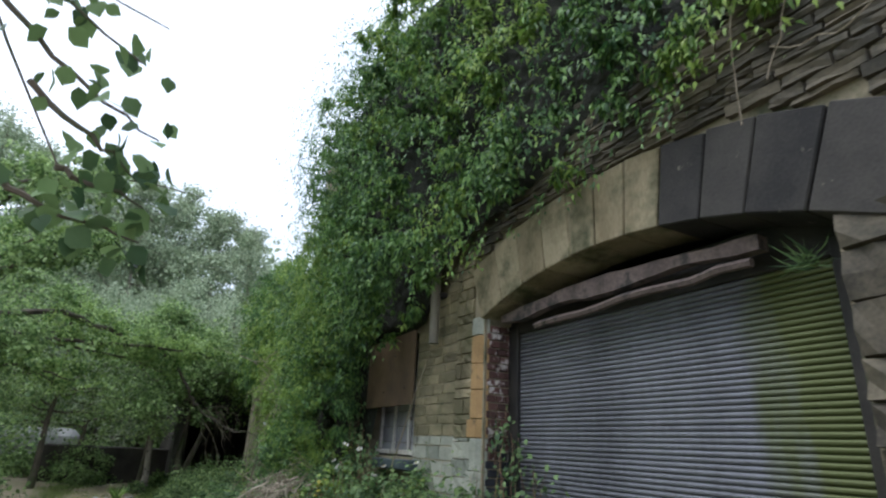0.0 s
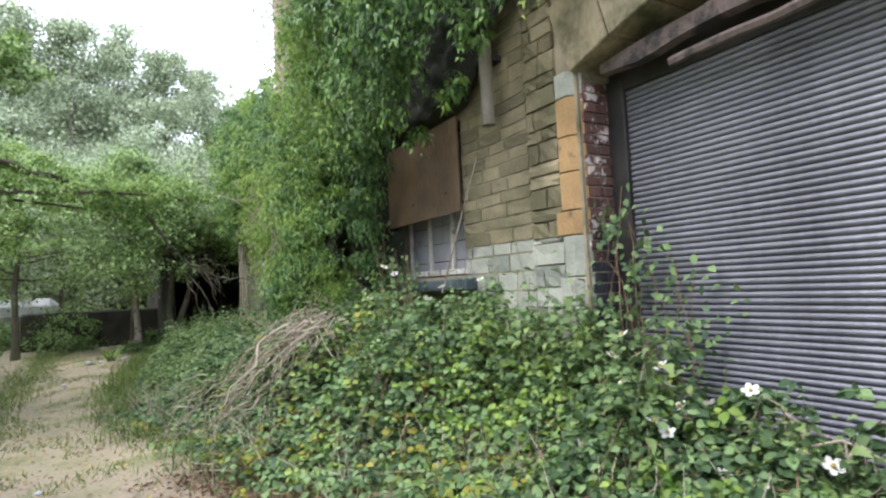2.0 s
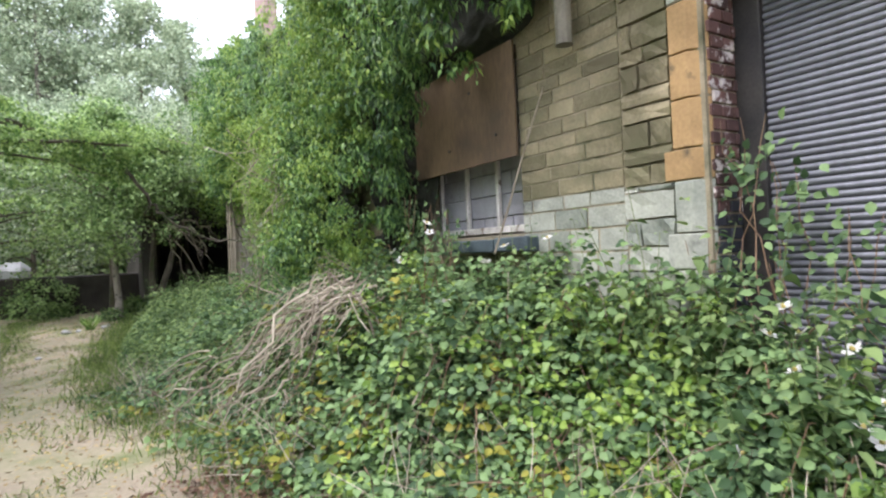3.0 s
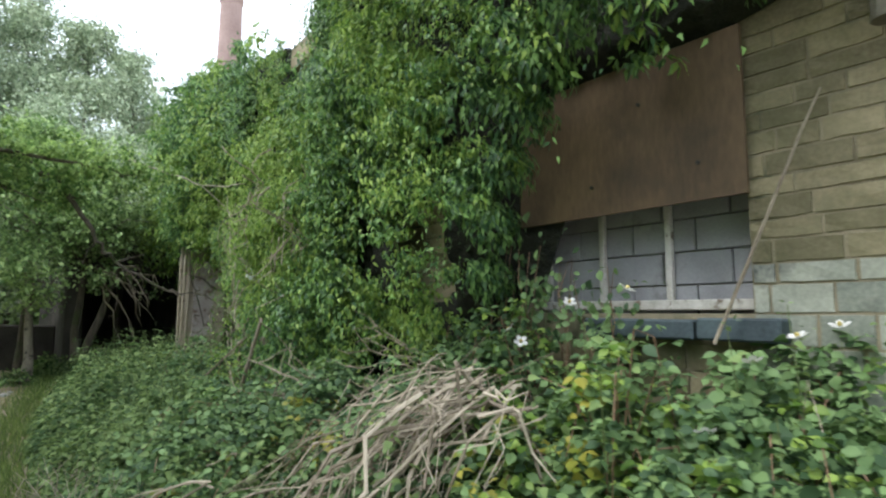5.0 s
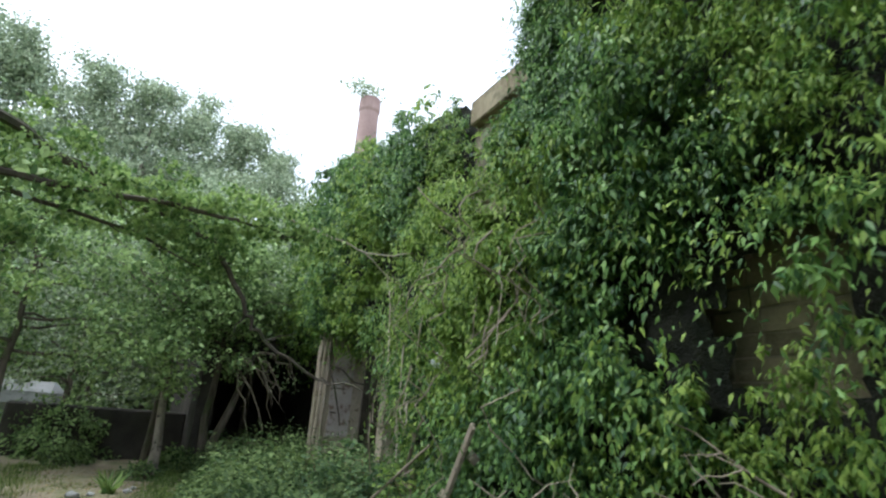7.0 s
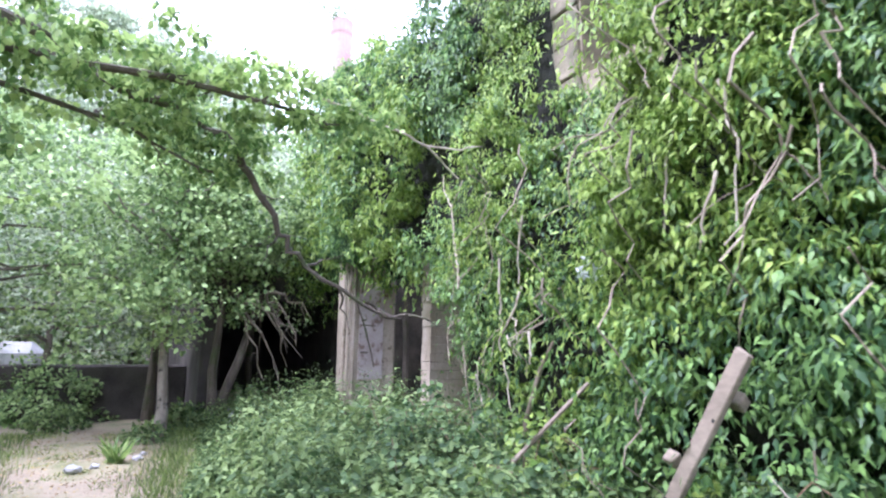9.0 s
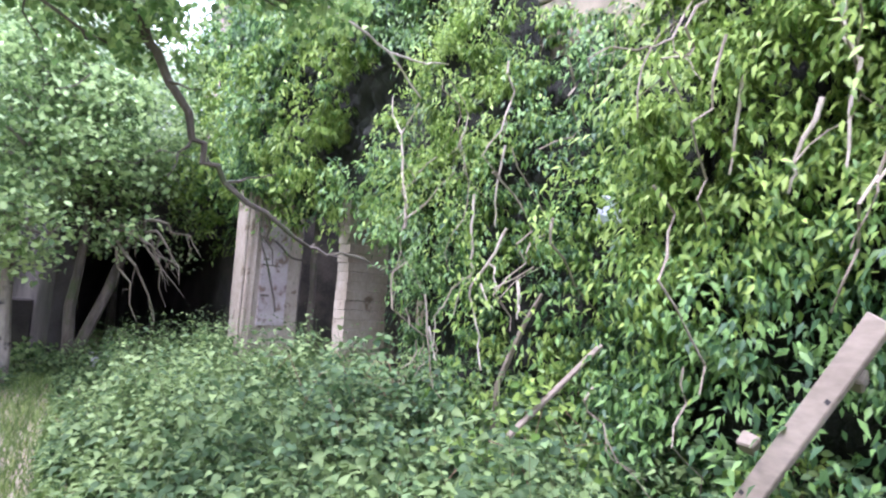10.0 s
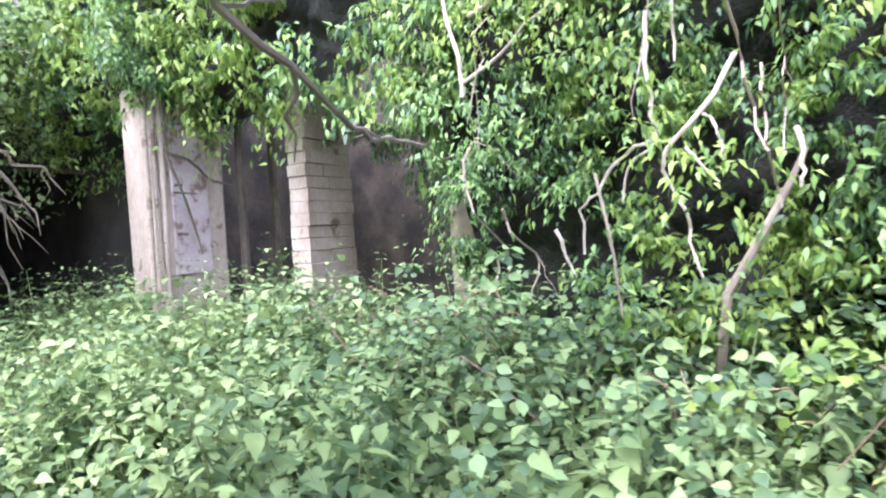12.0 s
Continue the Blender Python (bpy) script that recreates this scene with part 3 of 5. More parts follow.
def ivy_low(y):
    return np.interp(y, [3.5, 4.5, 5.5, 6.8, 7.8, 9.0, 9.85, 10.3, 10.55, 11.0, 13.3, 16.6, 16.9, 17.1, 17.4, 23.5], [4.5, 3.98, 3.95, 3.62, 3.45, 3.02, 2.85, 2.2, 1.6, 1.3, 0.3, 0.3, 0.8, 1.5, 2.6, 2.45])


def ivy_depth(y, z):
    """How far the ivy stands out from the wall."""
    low, top = ivy_low(y), ivy_top(y)
    body = np.interp(y, [4, 7, 8.5, 10.3, 12, 13.6, 14.5, 16, 16.8, 17.4, 18.5, 20, 24], [0.25, 0.4, 0.85, 1.0, 0.75, 0.55, 0.75, 0.65, 0.4, 0.45, 0.95, 1.05, 0.8])
    body = body + 0.12 * smooth(z, 4.0, 6.5) * np.exp(-((y - 11.2) / 1.6) ** 2)
    body = body * (1 - 0.72 * smooth(z, 3.3, 4.4) * smooth(y, 11.9, 13.2) * smooth(17.5 - y, 0, 1.5))
    swell = smooth(z, low - 0.1, low + 0.7 - 0.45 * smooth(y, 7.2, 8.2) * smooth(11.2 - y, 0, 0.6)) * (0.35 + 0.65 * smooth(top - z, 0.0, 1.3))
    return body * swell * (0.25 + 0.85 * lumps(y, z, 11, 1.2) + 0.55 * lumps(y, z * 1.3, 12, 0.5)) + 0.06


def ivy_wall(y):
    return 2.0 + 0.45 * smooth(y, 13.9, 15.0) + 0.5 * smooth(y, 17.2, 19.0)


def ivy_bare(y, z):
    """Patches where the wall shows."""
    a = np.exp(-(((y - 11.6) / 0.38) ** 2 + ((z - 2.05) / 0.5) ** 2))
    r = ((y > 13.95) & (y < 15.5) & (z > 3.95) & (z < 5.56)) | ((y > 15.4) & (y < 15.75) & (z > 3.9) & (z < 5.5))
    return (a > 0.5) | r


def ivy_void(y, z):
    """Hollows where no leaf covers the shade-black sheet behind."""
    a = ((y - 17.9) / 1.0) ** 2 + ((z - 3.55) / 0.62) ** 2
    b = ((y - 12.0) / 0.35) ** 2 + ((z - 1.0) / 0.3) ** 2
    c = ((y - 16.3) / 0.45) ** 2 + ((z - 1.15) / 0.3) ** 2
    return (a < 1) | (b < 1) | (c < 1)


IVY_SHAPE = (np.array([(0, 0, 0), (.19, .36, .05), (0, 1, -.18), (-.19, .36, .05), (0, .42, -.03)]), np.array([(0, 1, 4), (1, 2, 4), (2, 3, 4), (3, 0, 4)]))


def ivy_sprays(n, y0, y1, z0, z1, per, reach, smin, smax, seed):
    """Hanging shoots on the face of the ivy, each with its leaves: places, tips, upper sides, lengths, shade."""
    y, z = rnd(n, y0, y1), rnd(n, z0, z1)
    keep = (z > ivy_low(y) + np.where((y > 8) & (y < 10.9), 0.12, 0.5 * (lumps(y, z, 5, 0.8) - 0.6))) & (z < ivy_top(y) + 0.9 * (lumps(y, z, 6, 1.2) - 0.55)) & ~ivy_bare(y, z) & ~ivy_void(y, z)
    keep &= rnd(n) < (0.08 + 0.92 * smooth(lumps(y, z, seed, 0.6), 0.40, 0.52))
    y, z = y[keep], z[keep]
    m = len(y)
    d, e = ivy_depth(y, z), 0.05
    out = unit(np.stack([-np.ones(m), -(ivy_depth(y + e, z) - ivy_depth(y - e, z)) / 0.1, -(ivy_depth(y, z + e) - ivy_depth(y, z - e)) / 0.1], 1))
    root = np.stack([ivy_wall(y) - d * rnd(m, 0.8, 1.12), y, z], 1)
    L = reach * rnd(m, 0.5, 1.4)
    side = np.stack([np.zeros(m), rs.normal(0, .45, m), np.zeros(m)], 1)
    # Light leaves thin out below z 2.4: low shade put into leaf colour.
    shade = lumps(y, z, 33, 2.0) + 0.30 * smooth(y, 10.6, 12.0) * smooth(6.2 - z, 0, 2.0) * smooth(z, 1.2, 2.4) + rs.normal(0, 0.1, m)
    s = rnd(m * per).reshape(m, per, 1)
    pos = root[:, None] + L[:, None, None] * (s * (0.75 * out + side)[:, None] + s * s * np.array([0, 0, -0.9])) + rs.normal(0, 1, (m, per, 3)) * (0.16 * L)[:, None, None]
    tip = 0.35 * out[:, None] + 0.5 * side[:, None] + np.array([-0.15, 0, -0.8]) + rs.normal(0, 0.45, (m, per, 3))
    nor = out[:, None] + np.array([-0.15, -0.1, 0.9]) + rs.normal(0, 0.35, (m, per, 3))
    k = m * per
    return pos.reshape(k, 3), tip.reshape(k, 3), unit(nor.reshape(k, 3)), rnd(k, smin, smax), np.repeat(shade, per)


def ivy_clumps(n, y0, y1, z0, z1, per, rad, smin, smax):
    """Rounded cushions of leaves on the face of the ivy, tips hanging, with dark gaps between the cushions."""
    y, z = rnd(n, y0, y1), rnd(n, z0, z1)
    keep = (z > ivy_low(y) + 0.12) & (z < ivy_top(y) + 0.7 * (lumps(y, z, 6, 1.2) - 0.6)) & ~ivy_bare(y, z) & ~ivy_bare(y - 0.25, z) & ~ivy_void(y, z)
    keep &= rnd(n) < smooth(lumps(y, z, 55, 0.9), 0.15, 0.42)
    y, z = y[keep], z[keep]
    m = len(y)
    d, e = ivy_depth(y, z), 0.05
    out = unit(np.stack([-np.ones(m), -(ivy_depth(y + e, z) - ivy_depth(y - e, z)) / 0.1, -(ivy_depth(y, z + e) - ivy_depth(y, z - e)) / 0.1], 1))
    mid = np.stack([ivy_wall(y) - d * rnd(m, 0.35, 0.9), y, z], 1)
    r = rad * rnd(m, 0.55, 1.45)
    shade = lumps(y, z, 33, 2.0) + 0.30 * smooth(y, 10.6, 12.0) * smooth(6.2 - z, 0, 2.0) * smooth(z, 1.2, 2.4) + rs.normal(0, 0.16, m)
    ring = 8                                   # leaves round each shoot tip
    u = unit((out + np.array([0, 0, 0.45]))[:, None] + rs.normal(0, 0.62, (m, per, 3)))
    shell = rnd(m * per, 0.70, 1.12).reshape(m, per, 1)
    tips = mid[:, None] + u * shell * r[:, None, None] * np.array([1, 1, 0.8])
    a1 = np.cross(u, np.array([0.21, 0.35, 0.91]))
    a1 = a1 / np.linalg.norm(a1, axis=2, keepdims=True)
    a2 = np.cross(u, a1)
    ang = np.arange(ring) * math.tau / ring + rs.normal(0, .35, (m, per, ring))
    flat = np.cos(ang)[..., None] * a1[:, :, None] + np.sin(ang)[..., None] * a2[:, :, None]
    tip = 0.8 * flat + 0.25 * u[:, :, None] + np.array([0, 0, -0.62]) + rs.normal(0, .18, (m, per, ring, 3))
    pos = tips[:, :, None] + 0.018 * flat + u[:, :, None] * rnd(m * per * ring, -0.05, 0.03).reshape(m, per, ring, 1)
    nor = 0.9 * u[:, :, None] + 0.35 * flat + np.array([0, 0, 0.6]) + rs.normal(0, .2, (m, per, ring, 3))
    k = m * per * ring
    tone = np.repeat((shade[:, None] + rs.normal(0, .14, (m, per))).reshape(-1), ring)
    return pos.reshape(k, 3), tip.reshape(k, 3), unit(nor.reshape(k, 3)), rnd(k, smin, smax), tone


def lay_ivy(pos, tip, nor, size, shade):
    size = size * np.interp(pos[:, 1], [9.0, 10.3, 11.6, 11.7], [1, 0.7, 0.7, 1])
    young = shade + rs.normal(0, 0.08, len(shade)) > 0.69
    dry = rnd(len(shade)) < 0.02
    leaves("ivy", pos[~young], tip[~young], nor[~young], size[~young], IVY_SHAPE, L_IVY, label="dense dark green ivy hanging over the stone wall", category="ivy", kind="stuff")
    leaves("ivy", pos[young], tip[young], nor[young], size[young], IVY_SHAPE, L_IVYLIGHT, label="fresh yellow-green ivy shoots on the wall", category="ivy", kind="stuff")
    leaves("ivy", pos[dry], tip[dry], nor[dry], size[dry], IVY_SHAPE, L_LITTER, label="withered brown leaves among the ivy", category="ivy", kind="stuff")


for args in ((1200, 3.3, 11.6, 0.4, 9.2, 17, 0.36, 0.055, 0.105), (850, 10.4, 14.4, 0.3, 7.6, 20, 0.30, 0.037, 0.068), (1050, 12.8, 17.6, 0.3, 5.8, 18, 0.27, 0.037, 0.068), (800, 17.0, 24.6, 1.5, 8.0, 14, 0.42, 0.065, 0.12)):
    lay_ivy(*ivy_clumps(*args))
for args in ((420, 11.9, 13.5, 1.0, 3.4, 18, 0.26, 0.037, 0.068), (160, 10.8, 12.2, 2.5, 3.6, 18, 0.26, 0.037, 0.068)):
    lay_ivy(*ivy_clumps(*args))
for args in ((6500, 3.3, 11.6, 0.4, 9.2, 9, 0.28, 0.045, 0.085, 21), (5500, 10.4, 14.4, 0.3, 7.4, 9, 0.26, 0.04, 0.075, 22), (6000, 12.8, 17.6, 0.3, 5.8, 9, 0.26, 0.04, 0.075, 24), (3600, 17.0, 24.6, 1.5, 8.0, 10, 0.28, 0.07, 0.12, 23)):
    lay_ivy(*ivy_sprays(*args))

# near-black sheet under the leaves, for old stems and the deep shade between leaves
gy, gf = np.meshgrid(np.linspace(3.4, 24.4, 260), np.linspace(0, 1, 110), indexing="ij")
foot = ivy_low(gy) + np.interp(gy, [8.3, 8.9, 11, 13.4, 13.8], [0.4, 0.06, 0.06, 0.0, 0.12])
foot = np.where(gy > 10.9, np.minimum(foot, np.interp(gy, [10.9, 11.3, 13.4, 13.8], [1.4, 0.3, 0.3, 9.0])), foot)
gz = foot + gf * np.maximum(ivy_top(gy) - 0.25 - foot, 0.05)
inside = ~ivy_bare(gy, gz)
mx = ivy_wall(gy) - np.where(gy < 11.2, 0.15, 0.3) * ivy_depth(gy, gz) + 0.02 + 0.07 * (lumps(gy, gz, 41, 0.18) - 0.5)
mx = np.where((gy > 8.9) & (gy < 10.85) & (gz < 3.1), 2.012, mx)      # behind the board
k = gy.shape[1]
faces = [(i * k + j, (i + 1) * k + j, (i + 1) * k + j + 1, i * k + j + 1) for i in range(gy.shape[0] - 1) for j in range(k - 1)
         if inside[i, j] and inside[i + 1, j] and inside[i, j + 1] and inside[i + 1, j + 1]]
me = bpy.data.meshes.new("ivy_shade_sheet")
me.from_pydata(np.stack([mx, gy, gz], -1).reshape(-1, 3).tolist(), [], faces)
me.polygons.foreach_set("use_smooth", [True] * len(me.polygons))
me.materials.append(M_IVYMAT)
tagged(new("ivy_shade_sheet", me), "near-black sheet beneath the ivy leaves, for old stems and deep shade", "ivy", kind="stuff")


# ---------------- undergrowth by the wall ----------------
def herb_height(x, y):
    inner = x - edge_x(y)
    tall = np.interp(y, [2, 6, 8, 10, 12, 14, 20, 24], [0.6, 0.75, 0.95, 1.0, 0.75, 0.7, 0.85, 0.7])
    return tall * smooth(inner, 0.0, 0.9) * (0.22 + 0.72 * lumps(x, y, 17, 1.1) + 0.42 * lumps(x, y, 18, 0.45)) + 0.05


def herb_points(n, y0, y1, reach=2.0):
    y = rnd(n, y0, y1)
    x = edge_x(y) + rs.beta(1.1, 1.2, n) * (reach - edge_x(y))
    h = herb_height(x, y)
    t = rs.beta(3.2, 1.1, n)
    return x, y, ground_z(x, y) + h * t + 0.02, t


NETTLE_SHAPE = (np.array([(0, 0, 0), (.26, .06, .05), (.36, .26, .07), (.25, .55, .05), (0, 1, -.16), (-.25, .55, .05), (-.36, .26, .07), (-.26, .06, .05), (0, .4, -.04)]),
                np.array([(0, 1, 8), (1, 2, 8), (2, 3, 8), (3, 4, 8), (4, 5, 8), (5, 6, 8), (6, 7, 8), (7, 0, 8)]))


def nettle_bed(n, y0, y1, reach, label, tall=1.0, smin=0.05, smax=0.10, material=None, pairs=6):
    """Upright plants: a stem with crossed pairs of pointed, drooping leaves, smaller towards the tip."""
    y = rnd(n, y0, y1)
    x = edge_x(y) + 0.1 + rs.beta(1.0, 1.1, n) * (reach - edge_x(y))
    h = herb_height(x, y) * rnd(n, 0.4, 1.25) * tall
    foot = np.stack([x, y, ground_z(x, y)], 1)
    lean = np.stack([rs.normal(-.08, .16, n), rs.normal(0, .16, n), np.ones(n)], 1)
    P, T, R, S = [], [], [], []
    turn = rnd(n, 0, math.tau)
    for k in range(pairs):
        f = 1.0 - 0.62 * k / pairs
        for side in (0, math.pi):
            a = turn + k * math.pi / 2 + side + rs.normal(0, .25, n)
            t = np.stack([np.cos(a), np.sin(a), np.full(n, 0.1 - 0.2 * k) + rs.normal(0, .35, n)], 1)
            P.append(foot + lean * (h * f)[:, None] + t * 0.015)
            T.append(t)
            R.append(np.stack([0.3 * np.cos(a), 0.3 * np.sin(a), np.ones(n)], 1) + jit(n, .35))
            S.append(rnd(n, smin, smax) * (0.45 + 0.55 * min(1, k / 2)))
    leaves("nettles", np.concatenate(P), np.concatenate(T), np.concatenate(R), np.concatenate(S), NETTLE_SHAPE, material or L_NETTLE, label=label, category="nettles", kind="stuff")
    top = foot + lean * h[:, None]
    b = bmesh.new()
    for i in range(0, n, 4):
        tube(b, [foot[i], (foot[i] + top[i]) / 2, top[i]], [0.005, 0.004, 0.002], 3)
    obj("nettle_stems", b, M_GREENSTEM, "thin green nettle stems", "nettles", kind="stuff")


def bramble_bush(n, y0, y1, reach, label, smin, smax, material, per=14, up=1.0, near=0.05):
    """Arching canes with leaves of three leaflets along them."""
    y = rnd(n, y0, y1)
    x = edge_x(y) + near + rs.beta(1.1, 1.0, n) * (reach - near - edge_x(y))
    h = herb_height(x, y) * rnd(n, 0.7, 1.15) * up
    a = rnd(n, 0, math.tau)
    L = rnd(n, 0.3, 0.9)
    foot = np.stack([x, y, ground_z(x, y)], 1)
    s = rnd(n * per, 0.15, 1.0).reshape(n, per)
    px = foot[:, None, 0] + (np.cos(a) * L)[:, None] * s ** 1.5
    py = foot[:, None, 1] + (np.sin(a) * L)[:, None] * s ** 1.5
    lim = np.minimum(h[:, None], herb_height(px, py) * 1.12 + 0.04)
    pz = foot[:, None, 2] + lim * np.sin(s * 2.3) / 0.95
    px = np.minimum(px, 2.0)
    c = np.stack([px, py, pz], -1).reshape(-1, 3) + jit(n * per, 0.03)
    k = n * per
    ang = rnd(k, 0, math.tau)
    nor = unit(np.stack([-0.45 + rs.normal(0, .6, k), -0.2 + rs.normal(0, .6, k), np.full(k, 0.9)], 1))
    sz = rnd(k, smin, smax)
    P, T, R, S = [], [], [], []
    for off, q in ((0, 1.0), (1.75, 0.8), (-1.75, 0.8)):
        t = np.stack([np.cos(ang + off), np.sin(ang + off), rs.normal(-.25, .2, k)], 1)
        P.append(c + t * 0.012), T.append(t), R.append(nor + jit(k, .2)), S.append(sz * q)
    leaves("brambles", np.concatenate(P), np.concatenate(T), np.concatenate(R), np.concatenate(S), OVAL, material, label=label, category="brambles", kind="stuff")
    b = bmesh.new()
    for i in range(0, n, 3):
        line = []
        for f in (0, .25, .5, .75, 1):
            qx, qy = foot[i, 0] + math.cos(a[i]) * L[i] * f ** 1.5, foot[i, 1] + math.sin(a[i]) * L[i] * f ** 1.5
            line.append((min(qx, 2.0), qy, foot[i, 2] + min(h[i], float(herb_height(qx, qy)) * 1.12 + .04) * math.sin(f * 2.3) / 0.95))
        tube(b, line, [0.006, 0.005, 0.005, 0.004, 0.002], 3)
    obj("bramble_canes", b, M_CANE, "thin reddish bramble canes", "brambles", kind="stuff")


bramble_bush(1050, 2.5, 9.2, 2.0, "dense bramble bush with dark green leaves below the shutter", 0.045, 0.09, L_BRAMBLE, per=14)
bramble_bush(1000, 8.3, 13.0, 2.0, "dense bramble bush in front of the blocked window", 0.045, 0.085, L_BRAMBLE, near=0.2, per=18)
bramble_bush(150, 5.6, 8.6, 1.7, "light green bramble shoots with fresh leaves", 0.05, 0.09, L_IVYLIGHT, up=1.1, near=0.15, per=10)
bramble_bush(110, 7.6, 10.4, 1.7, "light green raspberry-like shoots among the brambles", 0.05, 0.085, L_IVYLIGHT, up=1.15, near=0.6)
bramble_bush(200, 5.0, 12.0, 1.2, "yellowing bramble leaves near the path", 0.05, 0.09, L_YELLOW, per=9)
bramble_bush(170, 12.4, 17.0, 2.1, "bramble leaves at the foot of the ivy", 0.05, 0.09, L_BRAMBLE, up=1.2, near=1.6)
bramble_bush(60, 12.4, 15.0, 2.0, "light green leafy shoots at the foot of the ivy", 0.05, 0.09, L_IVYLIGHT, up=1.3, near=1.6)
bramble_bush(300, 10.5, 12.9, 2.0, "dark bramble leaves against the foot of the wall", 0.045, 0.08, L_BRAMBLE, up=1.45, near=1.1, per=20)
nettle_bed(2500, 11.0, 14.5, 1.7, "thick bed of grey-green nettles beside the path", 1.0, 0.045, 0.09)
nettle_bed(2500, 14.0, 19.0, 2.3, "tall grey-green nettles with broad toothed leaves", 1.05, 0.055, 0.11)
nettle_bed(1300, 18.0, 24.0, 3.2, "nettles in front of the pale pillars")
nettle_bed(1300, 5.2, 10.5, 1.85, "grey-green nettles growing through the brambles", 1.12, 0.045, 0.085)
nettle_bed(600, 7.5, 12.0, 1.2, "low nettles at the edge of the path", 0.8)
nettle_bed(150, 6.6, 7.9, 1.95, "tall nettle shoots against the stone corner", 1.35)

# grass along the edges
n = 26000
y = rnd(n, 3, 24)
s = (rnd(n) < 0.35).astype(int)
x = np.where(s == 0, edge_x(y) + rs.normal(-0.12, 0.22, n), -2.3 + rs.normal(-0.2, 0.25, n))
pos = np.stack([x, y, ground_z(x, y)], 1)
tip = np.stack([rs.normal(0, .4, n), rs.normal(0, .4, n), np.ones(n)], 1)
leaves("grass", pos, tip, jit(n, 1.0) + 0.01, rnd(n, 0.04, 0.17), BLADE, L_GRASS, label="tufts of green grass along the path", category="grass", kind="stuff")
n = 60000
x, y = rnd(n, -2.6, 1.2), rnd(n, 4, 24)
k = (lumps(x, y, 41, 1.1) + 0.35 * np.exp(-((x - edge_x(y)) / 0.45) ** 2) + 0.25 * smooth(-x, 1.6, 2.2) > 0.62) & (rnd(n) < 0.85)
x, y = x[k], y[k]
n = len(x)
leaves("grass", np.stack([x, y, ground_z(x, y)], 1), np.stack([rs.normal(0, .7, n), rs.normal(0, .7, n), np.ones(n)], 1), jit(n, 1.0) + 0.01, rnd(n, 0.02, 0.07), (BLADE[0] * np.array([2.2, 1, 1]), BLADE[1]), L_GRASS,
       label="short worn grass on the earth path", category="grass", kind="stuff")
n = 11000
x, y = rnd(n, -2.6, 1.0), rnd(n, 4, 24)
pos = np.stack([x, y, ground_z(x, y) + 0.012], 1)
ang = rnd(n, 0, math.tau)
leaves("leaf_litter", pos, np.stack([np.cos(ang), np.sin(ang), rs.normal(0, .1, n)], 1), np.stack([rs.normal(0, .3, n), rs.normal(0, .3, n), np.ones(n)], 1),
       rnd(n, 0.02, 0.05), PLAIN, L_LITTER, label="dry fallen leaves on the earth path", category="leaf litter", kind="stuff")
n = 9000
y = rnd(n, 4.8, 9.5)
x = edge_x(y) + rs.normal(-0.15, 0.3, n)
ang = rnd(n, 0, math.tau)
leaves("leaf_litter", np.stack([x, y, ground_z(x, y) + rnd(n, 0.01, 0.06)], 1), np.stack([np.cos(ang), np.sin(ang), rs.normal(0, .3, n)], 1), np.stack([rs.normal(0, .5, n), rs.normal(0, .5, n), np.ones(n)], 1),
       rnd(n, 0.02, 0.055), PLAIN, L_BROWN, label="reddish brown dead leaves and bramble litter under the bushes", category="leaf litter", kind="stuff")


# ---------------- trees ----------------
def tree(name, x, y, height, radius, crown, low, count, size, bark, leafm, label, lean=(0, 0), seed=1, limbs=16, parts=True):
    """A tree with trunk, limbs and a crown of leaf sprays; crown: its half width, low: height of its lowest leaves."""
    r = random.Random(seed)
    q = np.random.RandomState(seed)
    gz0 = float(ground_z(x, y))
    root = base(name, x, y, gz0, label, "tree")
    b = bmesh.new()
    trunk = [Vector((lean[0] * f + r.uniform(-.06, .06) * f * 3, lean[1] * f + r.uniform(-.06, .06) * f * 3, -0.1 + height * 0.92 * f)) for f in [i / 9 for i in range(10)]]
    tube(b, trunk, [radius * (1 - 0.9 * i / 9) + (0.3 * radius if i == 0 else 0) for i in range(10)], 9)
    part("trunk", b, bark, root)
    tips = []
    for i in range(limbs):
        f = low / height + (0.97 - low / height) * (i + r.random()) / limbs
        k = min(int(f * 9), 8)
        a = trunk[k].lerp(trunk[k + 1], f * 9 - k)
        th = r.uniform(0, math.tau)
        prof = math.sin(math.pi * min(1, 0.18 + 0.82 * (f - low / height) / (1 - low / height)) ** 0.8)
        reach = crown * max(0.25, prof) * r.uniform(0.7, 1.1)
        end = a + Vector((math.cos(th) * reach, math.sin(th) * reach, reach * r.uniform(-0.1, 0.5)))
        line = crooked(a, end, 5, 0.06 * reach, rng=r)
        rad = radius * (1 - f) * 0.45 + 0.012
        b = bmesh.new()
        tube(b, line, [rad * (1 - 0.8 * j / 5) for j in range(6)], 5)
        part("limb", b, bark, root)
        for j in range(2, 6):
            for _ in range(3):
                tips.append(line[j] + Vector((r.gauss(0, 1), r.gauss(0, 1), r.gauss(0, .7))) * reach * 0.28)
    tips = np.array([tuple(t) for t in tips])
    c = tips[q.randint(0, len(tips), count)]
    spread = crown * 0.10
    pos = c + q.normal(0, 1, (count, 3)) * spread * np.array([1, 1, .6])
    tip = q.normal(0, 1, (count, 3)) + np.array([0, 0, -0.5])
    nor = q.normal(0, .5, (count, 3)) + np.array([0, 0, 1])
    leaves("crown", pos, tip, nor, q.uniform(size * .7, size * 1.3, count), PLAIN if size > 0.12 else OVAL, leafm, parent=root)
    return root


